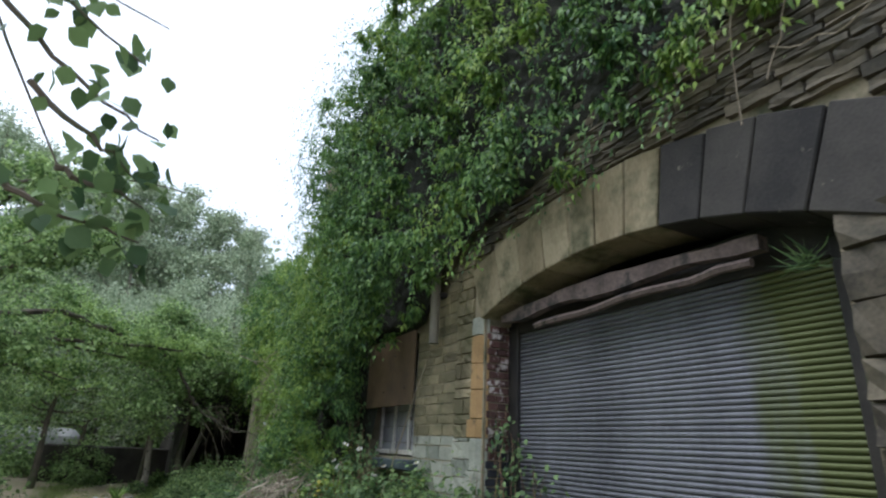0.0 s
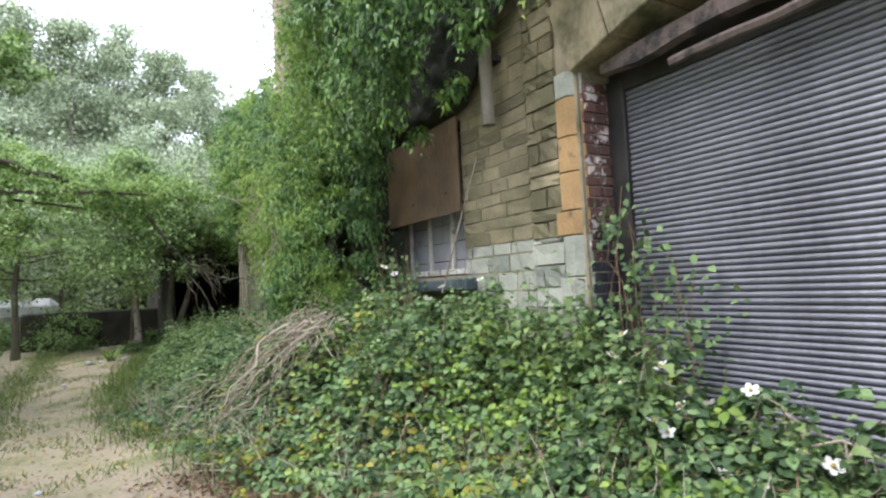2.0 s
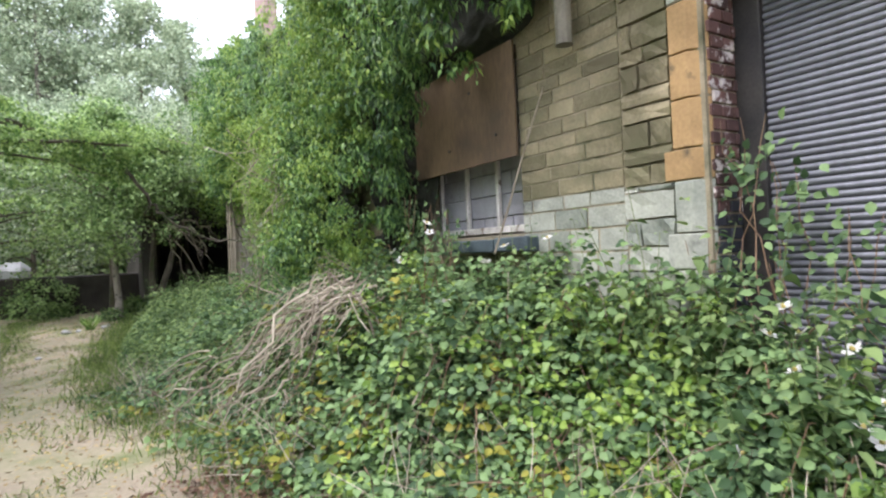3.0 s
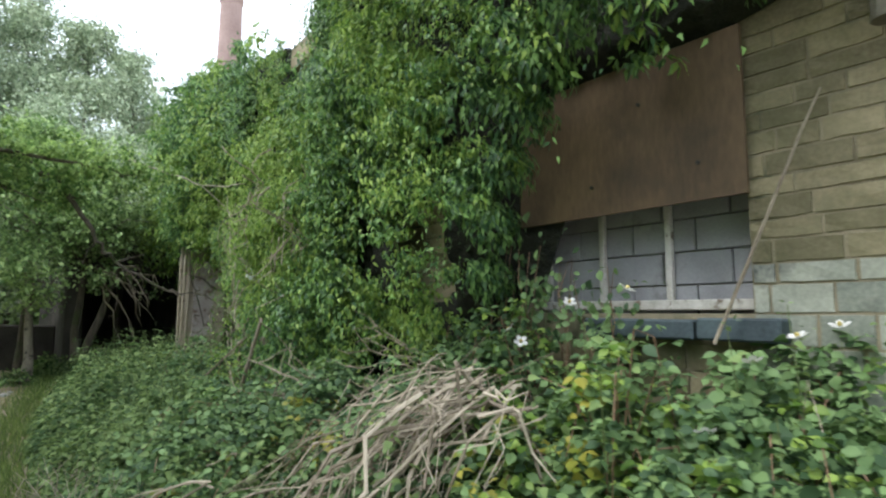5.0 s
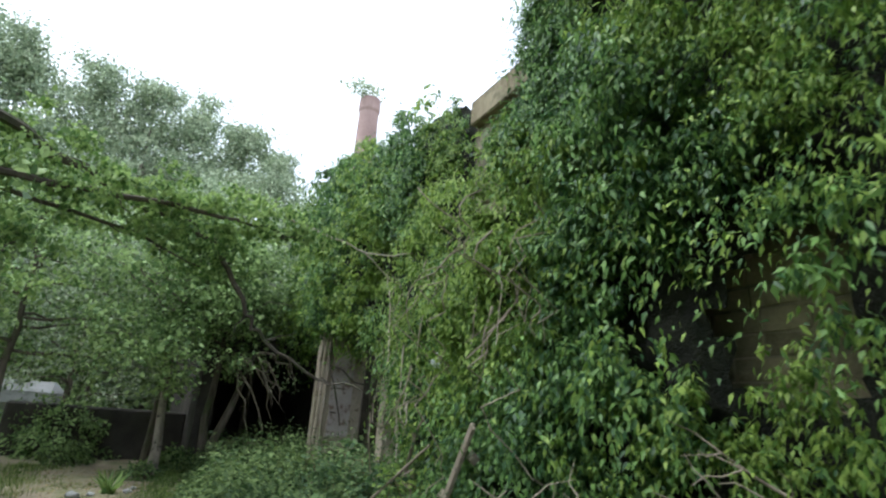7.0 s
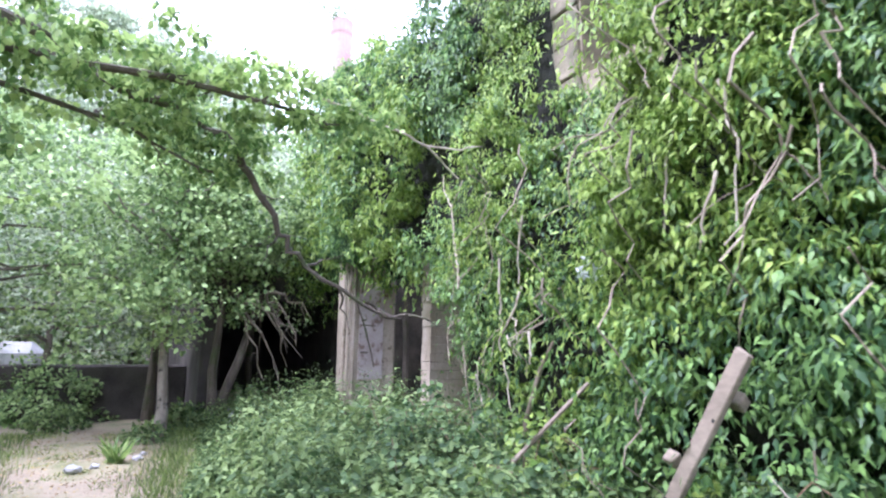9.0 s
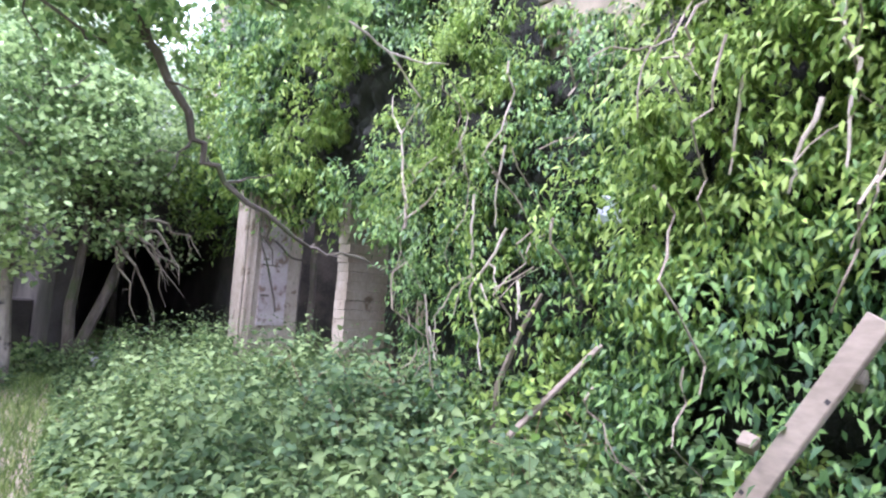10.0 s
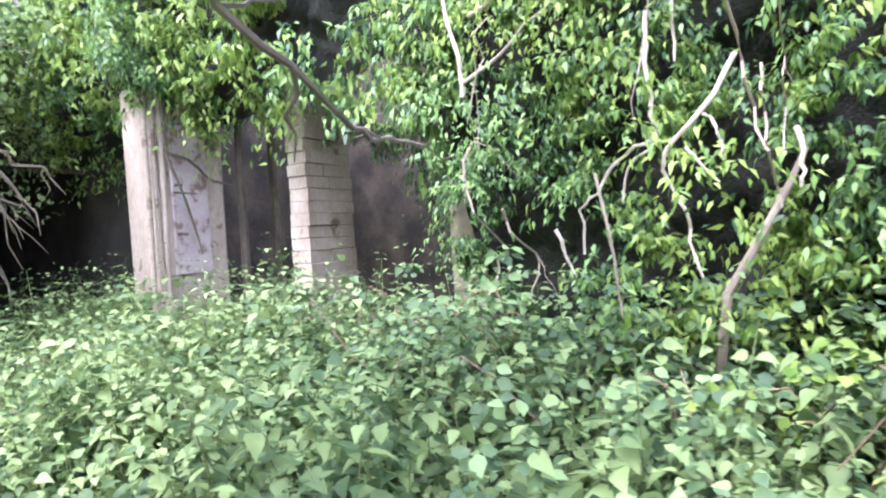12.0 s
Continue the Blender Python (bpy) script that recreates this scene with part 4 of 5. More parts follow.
FARTREE = "tall green broadleaf tree at the wood's edge, leaves paled for haze"
sd = 50
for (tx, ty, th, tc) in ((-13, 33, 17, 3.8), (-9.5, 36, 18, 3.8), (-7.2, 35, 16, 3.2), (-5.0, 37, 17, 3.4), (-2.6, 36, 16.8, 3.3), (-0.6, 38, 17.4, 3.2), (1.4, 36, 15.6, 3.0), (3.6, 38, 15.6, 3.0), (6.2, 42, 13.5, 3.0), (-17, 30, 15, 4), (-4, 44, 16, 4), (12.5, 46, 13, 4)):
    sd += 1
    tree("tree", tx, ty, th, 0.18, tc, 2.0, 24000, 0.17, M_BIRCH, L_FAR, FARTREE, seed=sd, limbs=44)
BUSHTREE = "leafy green tree beside the clearing"
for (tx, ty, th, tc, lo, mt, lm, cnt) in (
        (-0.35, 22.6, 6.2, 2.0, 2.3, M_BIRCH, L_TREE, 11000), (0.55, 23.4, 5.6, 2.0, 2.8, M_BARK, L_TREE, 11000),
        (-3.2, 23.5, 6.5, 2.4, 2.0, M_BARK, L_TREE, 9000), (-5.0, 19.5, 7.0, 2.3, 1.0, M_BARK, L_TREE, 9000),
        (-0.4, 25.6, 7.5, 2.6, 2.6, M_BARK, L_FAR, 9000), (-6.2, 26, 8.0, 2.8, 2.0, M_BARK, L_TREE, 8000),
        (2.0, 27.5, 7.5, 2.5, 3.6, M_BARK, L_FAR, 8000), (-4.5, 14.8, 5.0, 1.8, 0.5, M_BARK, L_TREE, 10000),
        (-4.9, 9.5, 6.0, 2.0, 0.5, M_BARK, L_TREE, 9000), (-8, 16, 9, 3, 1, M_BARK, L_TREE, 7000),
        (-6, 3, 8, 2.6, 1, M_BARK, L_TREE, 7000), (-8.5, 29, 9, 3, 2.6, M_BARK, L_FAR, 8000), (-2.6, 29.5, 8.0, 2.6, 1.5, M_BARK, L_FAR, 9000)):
    sd += 1
    tree("tree", tx, ty, th, 0.10, tc, lo, cnt, 0.095, mt, lm, BUSHTREE, seed=sd, limbs=22)

# shrubs: low leafy mounds
def shrub(x, y, r, h, count, size, leafm, seed, label):
    q = np.random.RandomState(seed)
    root = base("shrub", x, y, float(ground_z(x, y)), label, "shrub")
    u = unit(q.normal(0, 1, (count, 3)))
    u[:, 2] = np.abs(u[:, 2])
    a, zz = np.arctan2(u[:, 1], u[:, 0]), u[:, 2]
    k = (0.65 + 0.5 * lumps(a * 1.5, zz * 3, seed, 1.6)) * (1 - np.abs(q.normal(0, .12, count)))
    pos = u * k[:, None] * np.array([r, r, h])
    leaves("foliage", pos, u + q.normal(0, .7, (count, 3)) + np.array([0, 0, -.4]), u + np.array([0, 0, .8]) + q.normal(0, .4, (count, 3)), q.uniform(size * .7, size * 1.3, count), OVAL, leafm, parent=root)
    b = bmesh.new()
    for i in range(9):
        t = pos[i * 7]
        tube(b, crooked((q.normal(0, .08), q.normal(0, .08), -0.05), tuple(t * 0.9), 4, 0.04), [0.02, .016, .012, .008, .004], 5)
    part("twigs", b, M_BARK, root)


for (x, y, r, h, c, s, lm) in ((-2.75, 12.9, 0.55, 0.75, 2600, 0.07, L_TREE), (-3.4, 11.0, 1.0, 1.2, 4200, 0.07, L_TREE), (-3.6, 7.5, 1.2, 1.5, 4200, 0.07, L_TREE), (-4.2, 17.5, 1.3, 1.6, 4500, 0.08, L_TREE),
                               (-2.2, 26.2, 1.2, 1.4, 3500, 0.10, L_TREE), (-4.2, 28.5, 1.2, 0.8, 2500, 0.12, L_TREE), (-3.4, 5.0, 1.0, 1.3, 3000, 0.07, L_BRAMBLE), (0.1, 23.4, 0.5, 0.5, 1300, 0.08, L_NETTLE),
                               (2.0, 20.9, 0.5, 0.75, 1800, 0.08, L_NETTLE), (-0.5, 22.4, 0.4, 0.3, 700, 0.06, L_NETTLE), (-1.9, 24.3, 0.5, 0.5, 900, 0.07, L_NETTLE)):
    sd += 1
    shrub(x, y, r, h, c, s, lm, sd, "leafy green shrub at the edge of the clearing")

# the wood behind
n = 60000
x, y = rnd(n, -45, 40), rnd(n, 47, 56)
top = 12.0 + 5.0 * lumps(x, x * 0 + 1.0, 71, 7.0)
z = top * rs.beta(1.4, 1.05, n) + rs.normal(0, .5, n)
leaves("far_woods", np.stack([x, y, z], 1), jit(n, 1) + np.array([0, 0, -.5]), jit(n, .6) + np.array([0, -0.6, 1]), rnd(n, 0.35, 0.75), PLAIN, L_FAR, label="green wood closing the view behind the clearing, leaves paled for haze", category="woods", kind="stuff")
n = 26000
x, y = rnd(n, -22, -9.5), rnd(n, -6, 34)
z = rnd(n, 0.2, 9)
leaves("far_woods", np.stack([x, y, z], 1), jit(n, 1) + np.array([0, 0, -.5]), jit(n, .6) + np.array([0.4, 0, 1]), rnd(n, 0.25, 0.5), PLAIN, L_TREE, label="dense green wood beside the path", category="woods", kind="stuff")
n = 30000
x, y = rnd(n, -32, 14), rnd(n, 34, 40)
z = 5.5 * rs.beta(1.0, 1.3, n)
leaves("far_woods", np.stack([x, y, z + ground_z(x, y)], 1), jit(n, 1) + np.array([0, 0, -.5]), jit(n, .6) + np.array([0, -0.6, 1]), rnd(n, 0.2, 0.42), PLAIN, L_TREE, label="dense undergrowth at the foot of the wood", category="woods", kind="stuff")

# ---------------- stones of the arch, quoins, brick jamb ----------------
arch = base("stone_arch", 2.0, ARCH_Y, 2.9, "segmental arch of tall sandstone voussoirs, partly soot-black", "arch", kind="structure")
cuts = [7.62, 7.24, 6.89, 6.55, 6.21, 5.91, 5.60, 5.29, 4.96, 4.65, 4.30, 3.92, 3.5]


def ring_point(x, y, r):
    """A point of the arch ring on the radial line that meets the intrados at y."""
    a = math.asin(max(-1, min(1, (y - ARCH_Y) / ARCH_R)))
    return Vector((x - 2.0, math.sin(a) * r, ARCH_Z + math.cos(a) * r - 2.9))


for i, (ya, yb) in enumerate(zip(cuts, cuts[1:])):
    b = bmesh.new()
    front = 1.975 + random.uniform(-.008, .008)
    vs = []
    for x in (front, 2.45):
        for y, off in ((ya, -0.006), (yb, 0.006)):
            for r in (ARCH_R, ARCH_R + RING + random.uniform(-.012, .012)):
                vs.append(b.verts.new(ring_point(x, y + off, r)))
    for f in ((0, 2, 3, 1), (4, 5, 7, 6), (0, 4, 6, 2), (1, 3, 7, 5), (0, 1, 5, 4), (2, 6, 7, 3)):
        b.faces.new([vs[k] for k in f])
    bmesh.ops.recalc_face_normals(b, faces=b.faces)
    bmesh.ops.bevel(b, geom=b.edges[:], offset=0.009, segments=1, affect="EDGES")
    part("voussoir", b, M_DARKSTONE if (ya + yb) / 2 < 5.3 else M_VOUSSOIR, arch, "soot-blackened voussoir" if (ya + yb) / 2 < 5.3 else "")

quoins = base("corner_quoins", 2.0, 7.71, 0, "stack of dressed corner stones, ochre above and blue-grey below", "quoin", kind="structure")
zs = [-0.1, 0.22, 0.5, 0.8, 1.08, 1.22, 1.43, 1.73, 1.91, 2.19, 2.45, 2.74, 2.93]
for i, (za, zb) in enumerate(zip(zs, zs[1:])):
    wide = 7.85 if i in (2, 5, 7) else 7.79
    b = bmesh.new()
    ch = 0.075
    foot = [(1.985, wide), (1.985, OPEN1 + ch), (1.985 + ch, OPEN1 - 0.006), (2.085, OPEN1 - 0.006), (2.085, wide)]
    lo = [b.verts.new((x - 2.0, y - 7.71, za + 0.004)) for x, y in foot]
    hi = [b.verts.new((x - 2.0, y - 7.71, zb - 0.004)) for x, y in foot]
    for k in range(5):
        b.faces.new((lo[k], lo[(k + 1) % 5], hi[(k + 1) % 5], hi[k]))
    b.faces.new(hi), b.faces.new(lo[::-1])
    bmesh.ops.recalc_face_normals(b, faces=b.faces)
    bmesh.ops.bevel(b, geom=b.edges[:], offset=0.006, segments=1, affect="EDGES")
    ochre = 7 <= i <= 10
    part("quoin_stone", b, M_OCHRE if ochre else M_GREYSTONE, quoins, "ochre sandstone block" if ochre else "pale blue-grey painted stone block")

jamb = base("brick_jamb", 2.22, 7.60, 0, "red brick jamb with flaking white paint", "jamb", kind="structure")
brick_long = block(-0.0525, 0.0525, -0.016, 0.03, -0.0325, 0.0325, 0.005)
bl = bpy.data.meshes.new("brick")
brick_long.to_mesh(bl)
brick_long.free()
bl.materials.append(M_BRICK)
bs = bl.copy()
bs.materials.clear()
bs.materials.append(M_SPRAY)
for i in range(37):
    for k in range(3):
        x = -0.08 + 0.113 * k - (0.03 if i % 2 else 0.0)
        if -0.12 < x < 0.16:
            child_at("brick", bs if i < 20 + 2 * (k % 2) else bl, jamb, pose(x, random.uniform(-.006, .006), 0.03 + i * 0.077, 0, 0, random.uniform(-2, 2)))

# courses: left of the arch (two fields), above it, right pier
lay("rough", M_STONE, 7.80, 8.16, 1.73, 3.7, (0.10, 0.13, 0.16, 0.12), (0.15, 0.34), 0.026, 0.012)
lay("roughgrey", M_GREYSTONE, 7.80, 8.16, 0.2, 1.73, (0.13, 0.15, 0.17), (0.18, 0.34), 0.028, 0.013)
lay("flat", M_STONE, 8.17, 9.18, 1.75, 3.7, (0.10, 0.13, 0.12), (0.2, 0.42), 0.007, 0.004)
lay("flatgrey", M_GREYSTONE, 8.17, 9.18, 0.2, 1.75, (0.13, 0.16, 0.15), (0.2, 0.42), 0.007, 0.004)
lay("flat", M_STONE, 9.19, 10.73, 0.9, 1.34, (0.14, 0.15), (0.25, 0.45), 0.012, 0.004)
lay("flat", M_STONE, 10.75, 13.0, 0.9, 3.0, (0.14, 0.16, 0.13), (0.25, 0.5), 0.014, 0.005)


def above_arch(ya, yb, za, zb):
    low = max(extrados(ya), extrados(yb)) + 0.012
    return (max(za, low), zb) if zb > low else None


lay("course", M_BROWNSTONE, 3.2, 7.79, 2.93, 4.62, (0.07, 0.09, 0.08), (0.2, 0.5), 0.04, 0.016, above_arch)
lay("pier", M_BROWNSTONE, 3.2, 4.19, 0.8, 2.87, (0.22, 0.27, 0.2), (0.2, 0.4), 0.05, 0.03, lambda ya, yb, za, zb: (za, zb))
lay("pierdark", M_DARKSTONE, 3.2, 3.55, 2.87, 3.4, (0.17, 0.2), (0.3, 0.5), 0.04, 0.02)

# a fern-like tuft in the corner of the arch
n = 46
ang = rnd(n, 0, math.tau)
tip = np.stack([-0.7 + 0.6 * np.cos(ang), 0.9 * np.sin(ang), rnd(n, -0.4, 0.9)], 1)
leaves("hanging_fern", np.tile([[2.14, 4.42, 2.66]], (n, 1)) + jit(n, .03), tip, jit(n, 1.0), rnd(n, 0.10, 0.24), BLADE, L_BRAMBLE, label="green strap-leaved fern growing in the corner of the arch", category="fern", kind="stuff")

# ---------------- overhanging tree by the path ----------------
def boughs(name, x, y, label, bark, limbs, leafm, count, spread, size, seed, trunk_r=0.14, height=5.0):
    """A tree known by its boughs: each limb is a line of points with a base radius; leaves hang along the leafy stretch."""
    r = random.Random(seed)
    q = np.random.RandomState(seed)
    root = base(name, x, y, float(ground_z(x, y)), label, "tree")
    z0 = root.matrix_basis.translation.z
    b = bmesh.new()
    tube(b, [(r.uniform(-.05, .05), r.uniform(-.05, .05), -0.1 + height * i / 7) for i in range(8)], [trunk_r * (1.2 - 0.14 * i) for i in range(8)], 9)
    part("trunk", b, bark, root)
    spots = []
    for line, rad, leafy in limbs:
        pts = [Vector(p) - Vector((x, y, z0)) for p in line]
        fine = []
        for a, c in zip(pts, pts[1:]):
            for k in range(4):
                fine.append(a.lerp(c, k / 4) + Vector((r.uniform(-1, 1), r.uniform(-1, 1), r.uniform(-1, 1))) * rad * 0.7)
        fine.append(pts[-1])
        n = len(fine)
        b = bmesh.new()
        tube(b, fine, [rad * (1 - 0.85 * i / (n - 1)) for i in range(n)], 6)
        part("limb", b, bark, root)
        for i in range(n // 4, n, 2):
            tw = fine[i] + Vector((r.uniform(-.35, .35), r.uniform(-.35, .35), r.uniform(-.35, .15)))
            b = bmesh.new()
            tube(b, crooked(fine[i], tw, 4, 0.03, rng=r), [rad * 0.25, rad * .2, rad * .15, rad * .1, rad * .06], 4)
            part("twig", b, bark, root)
        if leafy:
            for i in range(n):
                if leafy[0] <= i / (n - 1) <= leafy[1]:
                    for _ in range(5):
                        spots.append(fine[i] + Vector((r.gauss(0, spread), r.gauss(0, spread), r.gauss(0.1, spread * 0.6))))
    c = np.array([tuple(s) for s in spots])[q.randint(0, len(spots), count)]
    pos = c + q.normal(0, spread * 0.35, (count, 3)) * np.array([1, 1, .5])
    leaves("foliage", pos, q.normal(0, .6, (count, 3)) + np.array([0, 0, -0.6]), q.normal(0, .4, (count, 3)) + np.array([0, 0, 1]), q.uniform(size * .7, size * 1.3, count), OVAL, leafm, parent=root)
    return root


boughs("tree", -4.2, 15.2, "leafy tree whose long bough hangs across the path", M_BARK, [
    ([(-4.2, 15.2, 3.4), (-2.6, 15.8, 3.75), (-1.61, 16.8, 3.62), (-0.75, 16.8, 3.40), (-0.3, 16.8, 3.05), (0.03, 16.8, 2.47), (0.30, 16.8, 2.18), (0.95, 16.8, 1.8), (1.35, 16.85, 1.78)], 0.06, (0.1, 0.5)),
    ([(-4.2, 15.2, 3.3), (-2.8, 15.9, 3.3), (-1.7, 16.1, 3.3), (-0.85, 16.1, 3.36), (-0.1, 16.1, 3.32), (0.31, 16.1, 3.27)], 0.05, (0.25, 1.0)),
    ([(-4.2, 15.2, 2.6), (-2.9, 15.5, 2.7), (-2.1, 15.6, 2.5)], 0.04, (0.3, 1.0)),
    ([(-4.2, 15.2, 4.0), (-3.2, 14.6, 4.8), (-2.0, 14.3, 5.1)], 0.04, (0.3, 1.0)),
    ([(-4.2, 15.2, 3.2), (-3.0, 16.2, 2.7), (-2.2, 17.0, 2.4)], 0.03, (0.3, 1.0)),
    ([(-4.2, 15.2, 3.1), (-2.4, 16.2, 3.2), (-1.2, 16.6, 3.1), (-0.5, 16.8, 2.9)], 0.035, (0.3, 1.0)),
], L_TREELIGHT, 13000, 0.2, 0.06, 5)
boughs("tree", -3.9, 12.2, "leafy tree leaning in from the path's edge", M_BARK, [
    ([(-3.9, 12.2, 3.0), (-3.2, 13.0, 3.8), (-2.6, 13.6, 4.4), (-1.9, 14.0, 4.6)], 0.05, (0.2, 1.0)),
    ([(-3.9, 12.2, 2.4), (-3.3, 13.2, 2.8), (-2.7, 13.8, 2.9)], 0.04, (0.2, 1.0)),
    ([(-3.9, 12.2, 3.8), (-3.0, 12.0, 4.8), (-2.0, 12.2, 5.2)], 0.04, (0.3, 1.0)),
    ([(-3.9, 12.2, 4.4), (-3.4, 13.4, 5.4), (-2.6, 14.4, 6.2), (-1.6, 15.2, 6.6), (-0.6, 15.6, 6.7)], 0.04, (0.2, 0.6)),
], L_TREE, 9000, 0.25, 0.075, 6, height=5.5)
# bare dead boughs before the shed mouth
rr = random.Random(12)
for k in range(7):
    a = Vector((0.9 + rr.uniform(-.3, 1.2), 22.9, 2.3 + rr.uniform(-.2, .5)))
    e = a + Vector((rr.uniform(0.2, 1.2), rr.uniform(-.5, .3), -rr.uniform(0.6, 1.5)))
    b = bmesh.new()
    line = crooked(a, e, 6, 0.08, -0.2, rr)
    tube(b, line, [.03, .027, .024, .02, .015, .01, .005], 5)
    for j in (2, 4):
        tube(b, crooked(line[j], line[j] + Vector((rr.uniform(-.3, .5), 0, -rr.uniform(.2, .6))), 3, 0.04, 0, rr), [.012, .01, .007, .004], 4)
    obj("dead_bough", b, M_STEM, "bare dead bough hanging before the shed mouth", "branch", "dead boughs")
b = bmesh.new()
tube(b, crooked((0.55, 23.3, 0.0), (1.35, 23.3, 2.6), 6, 0.03), [.10, .09, .085, .08, .07, .06, .05], 8)
obj("leaning_tree", b, M_BARK, "dark leaning bare tree before the shed mouth", "tree")
b = bmesh.new()
for k in range(4):
    block(0.8 + 0.3 * k, 1.25 + 0.32 * k, 22.9 + rr.uniform(-.1, .1), 23.5, -0.02, 0.35 - 0.06 * k, 0.05, b, 0.05)
obj("rubble_heap", b, M_CONC, "heap of pale broken rubble at the shed mouth", "rubble")

# spray with large leaves beside the path, near the start
b = bmesh.new()
hang = base("tree", -3.1, 5.3, float(ground_z(-3.1, 5.3)), "young lime tree with large round leaves overhanging the path", "tree")
off = Vector((-3.1, 5.3, float(ground_z(-3.1, 5.3))))
tube(b, [(0, 0, -.1), (0.05, 0, 1.2), (0.1, 0, 2.4), (0.3, -.1, 3.4)], [.07, .06, .045, .03], 8)
part("trunk", b, M_BARK, hang)
q = np.random.RandomState(3)
P = []
sprays = [((-2.85, 5.25, 3.3), (-2.2, 4.6, 3.0), (-1.45, 4.1, 2.55), (-1.22, 4.05, 2.13)), ((-2.85, 5.25, 3.3), (-2.0, 4.5, 3.1), (-1.45, 4.15, 2.75), (-1.08, 4.05, 2.53)),
          ((-1.45, 4.1, 2.55), (-1.28, 4.05, 2.38), (-1.16, 4.05, 2.30), (-1.05, 4.05, 2.24)), ((-1.22, 4.05, 2.13), (-1.16, 4.05, 2.11), (-1.1, 4.05, 2.10), (-1.02, 4.05, 2.06)),
          ((-1.30, 4.05, 2.3), (-1.2, 4.05, 2.22), (-1.12, 4.05, 2.18), (-1.06, 4.05, 2.13)), ((-2.85, 5.25, 3.3), (-2.1, 4.6, 2.7), (-1.6, 4.2, 2.25), (-1.3, 4.05, 2.08)),
          ((-1.45, 4.15, 2.75), (-1.34, 4.1, 2.6), (-1.25, 4.05, 2.5), (-1.12, 4.05, 2.42)), ((-1.3, 4.05, 2.08), (-1.22, 4.05, 2.04), (-1.14, 4.05, 2.02), (-1.04, 4.05, 1.99))]
for line in sprays:
    pts = []
    for a, c in zip(line, line[1:]):
        pts += [Vector(a).lerp(Vector(c), k / 3) - off for k in range(3)]
    pts.append(Vector(line[-1]) - off)
    b = bmesh.new()
    tube(b, [p + Vector([random.uniform(-.008, .008) for _ in range(3)]) for p in pts], [0.008 - 0.006 * i / (len(pts) - 1) for i in range(len(pts))], 5)
    part("twig", b, M_BARK, hang)
    P += [tuple(p) for p in pts[3:]]
P = np.array(P)
m = 150
pos = P[q.randint(0, len(P), m)] + q.normal(0, .03, (m, 3))
leaves("foliage", pos, q.normal(0, .6, (m, 3)) + np.array([0.2, 0, -.8]), q.normal(0, .7, (m, 3)) + np.array([0, -.5, .5]), q.uniform(.035, .062, m),
       (OVAL[0] * np.array([1.35, 1, 1]), OVAL[1]), L_BRAMBLE, parent=hang)

# ---------------- dead stalks, planks, stems, litter ----------------
rr = random.Random(4)
heap = base("brush_heap", 0.75, 10.1, 0.4, "heap of dry pale cut stalks lying on the brambles", "brush heap", kind="stuff")
for k in range(9):
    b = bmesh.new()
    for _ in range(13):
        top = Vector((0.78 + rr.gauss(0, .14), 9.95 + rr.gauss(0, .22), 1.12 + rr.gauss(0, .08)))
        low = Vector((0.15 + rr.uniform(-.25, .35), 10.45 + rr.uniform(-.7, .7), 0.32 + rr.uniform(-.2, .3)))
        if rr.random() < 0.3:
            low = top + Vector((rr.uniform(-.3, .3), rr.uniform(-.4, .3), -rr.uniform(.1, .5)))
        line = crooked(top, low, 5, 0.06, rr.uniform(-.2, .02), rr)
        r0 = rr.choice((.0015, .002, .003, .003, .005, .008, .012))
        tube(b, [p - Vector((0.75, 10.1, 0.4)) for p in line], [r0, r0, r0 * .9, r0 * .8, r0 * .7, r0 * .4], 5)
    part("stalk_bundle", b, M_STALK, heap)
b = bmesh.new()
for _ in range(40):
    a = Vector((0.25 + rr.gauss(0, .2), 10.7 + rr.gauss(0, .5), 0.45 + rr.gauss(0, .12)))
    e = a + Vector((rr.gauss(-.25, .15), rr.gauss(.25, .3), -rr.uniform(.1, .3)))
    tube(b, crooked(a, e, 4, 0.03, -.03, rr), [.007, .007, .006, .005, .003], 5)
obj("fallen_stalks", b, M_STALK, "bundle of fallen dry stalks at the path's edge", "stalks", kind="stuff")
b = bmesh.new()
for _ in range(900):
    y = rr.uniform(6.0, 13.5)
    x = float(edge_x(y)) + rr.gauss(0.15, 0.25)
    z = float(ground_z(x, y))
    h = rr.choice((.03, .05, .15, .4))
    d = Vector((rr.gauss(0, .22), rr.gauss(0, .22), h))
    tube(b, crooked((x, y, z), Vector((x, y, z)) + d, 3, 0.02, -.03, rr), [.003, .003, .0025, .0015], 3)
obj("dry_grass", b, M_STALK, "dry straw-coloured grass stems along the path", "grass", kind="stuff")


for k in range(70):
    y = rr.uniform(5.0, 9.0)
    x = float(edge_x(y)) + rr.uniform(0.0, 0.7)
    th, L = rr.uniform(0, math.tau), rr.uniform(0.35, 1.0)
    line = []
    for i in range(7):
        f = i / 6
        px, py = min(x + math.cos(th) * L * f, 1.9), y + math.sin(th) * L * f
        line.append((px + rr.gauss(0, .012), py + rr.gauss(0, .012), float(ground_z(px, py)) + 0.02 + float(herb_height(np.array(px), np.array(py))) * 0.98 * min(1, 4 * f * (1.15 - f) + .1)))
    b = bmesh.new()
    r0 = rr.choice((.003, .004, .006))
    tube(b, line, [r0] * 4 + [r0 * .8, r0 * .6, r0 * .3], 5)
    obj("dry_cane", b, M_STALK, "dry pale dead cane lying over the brambles", "cane", "dry canes")


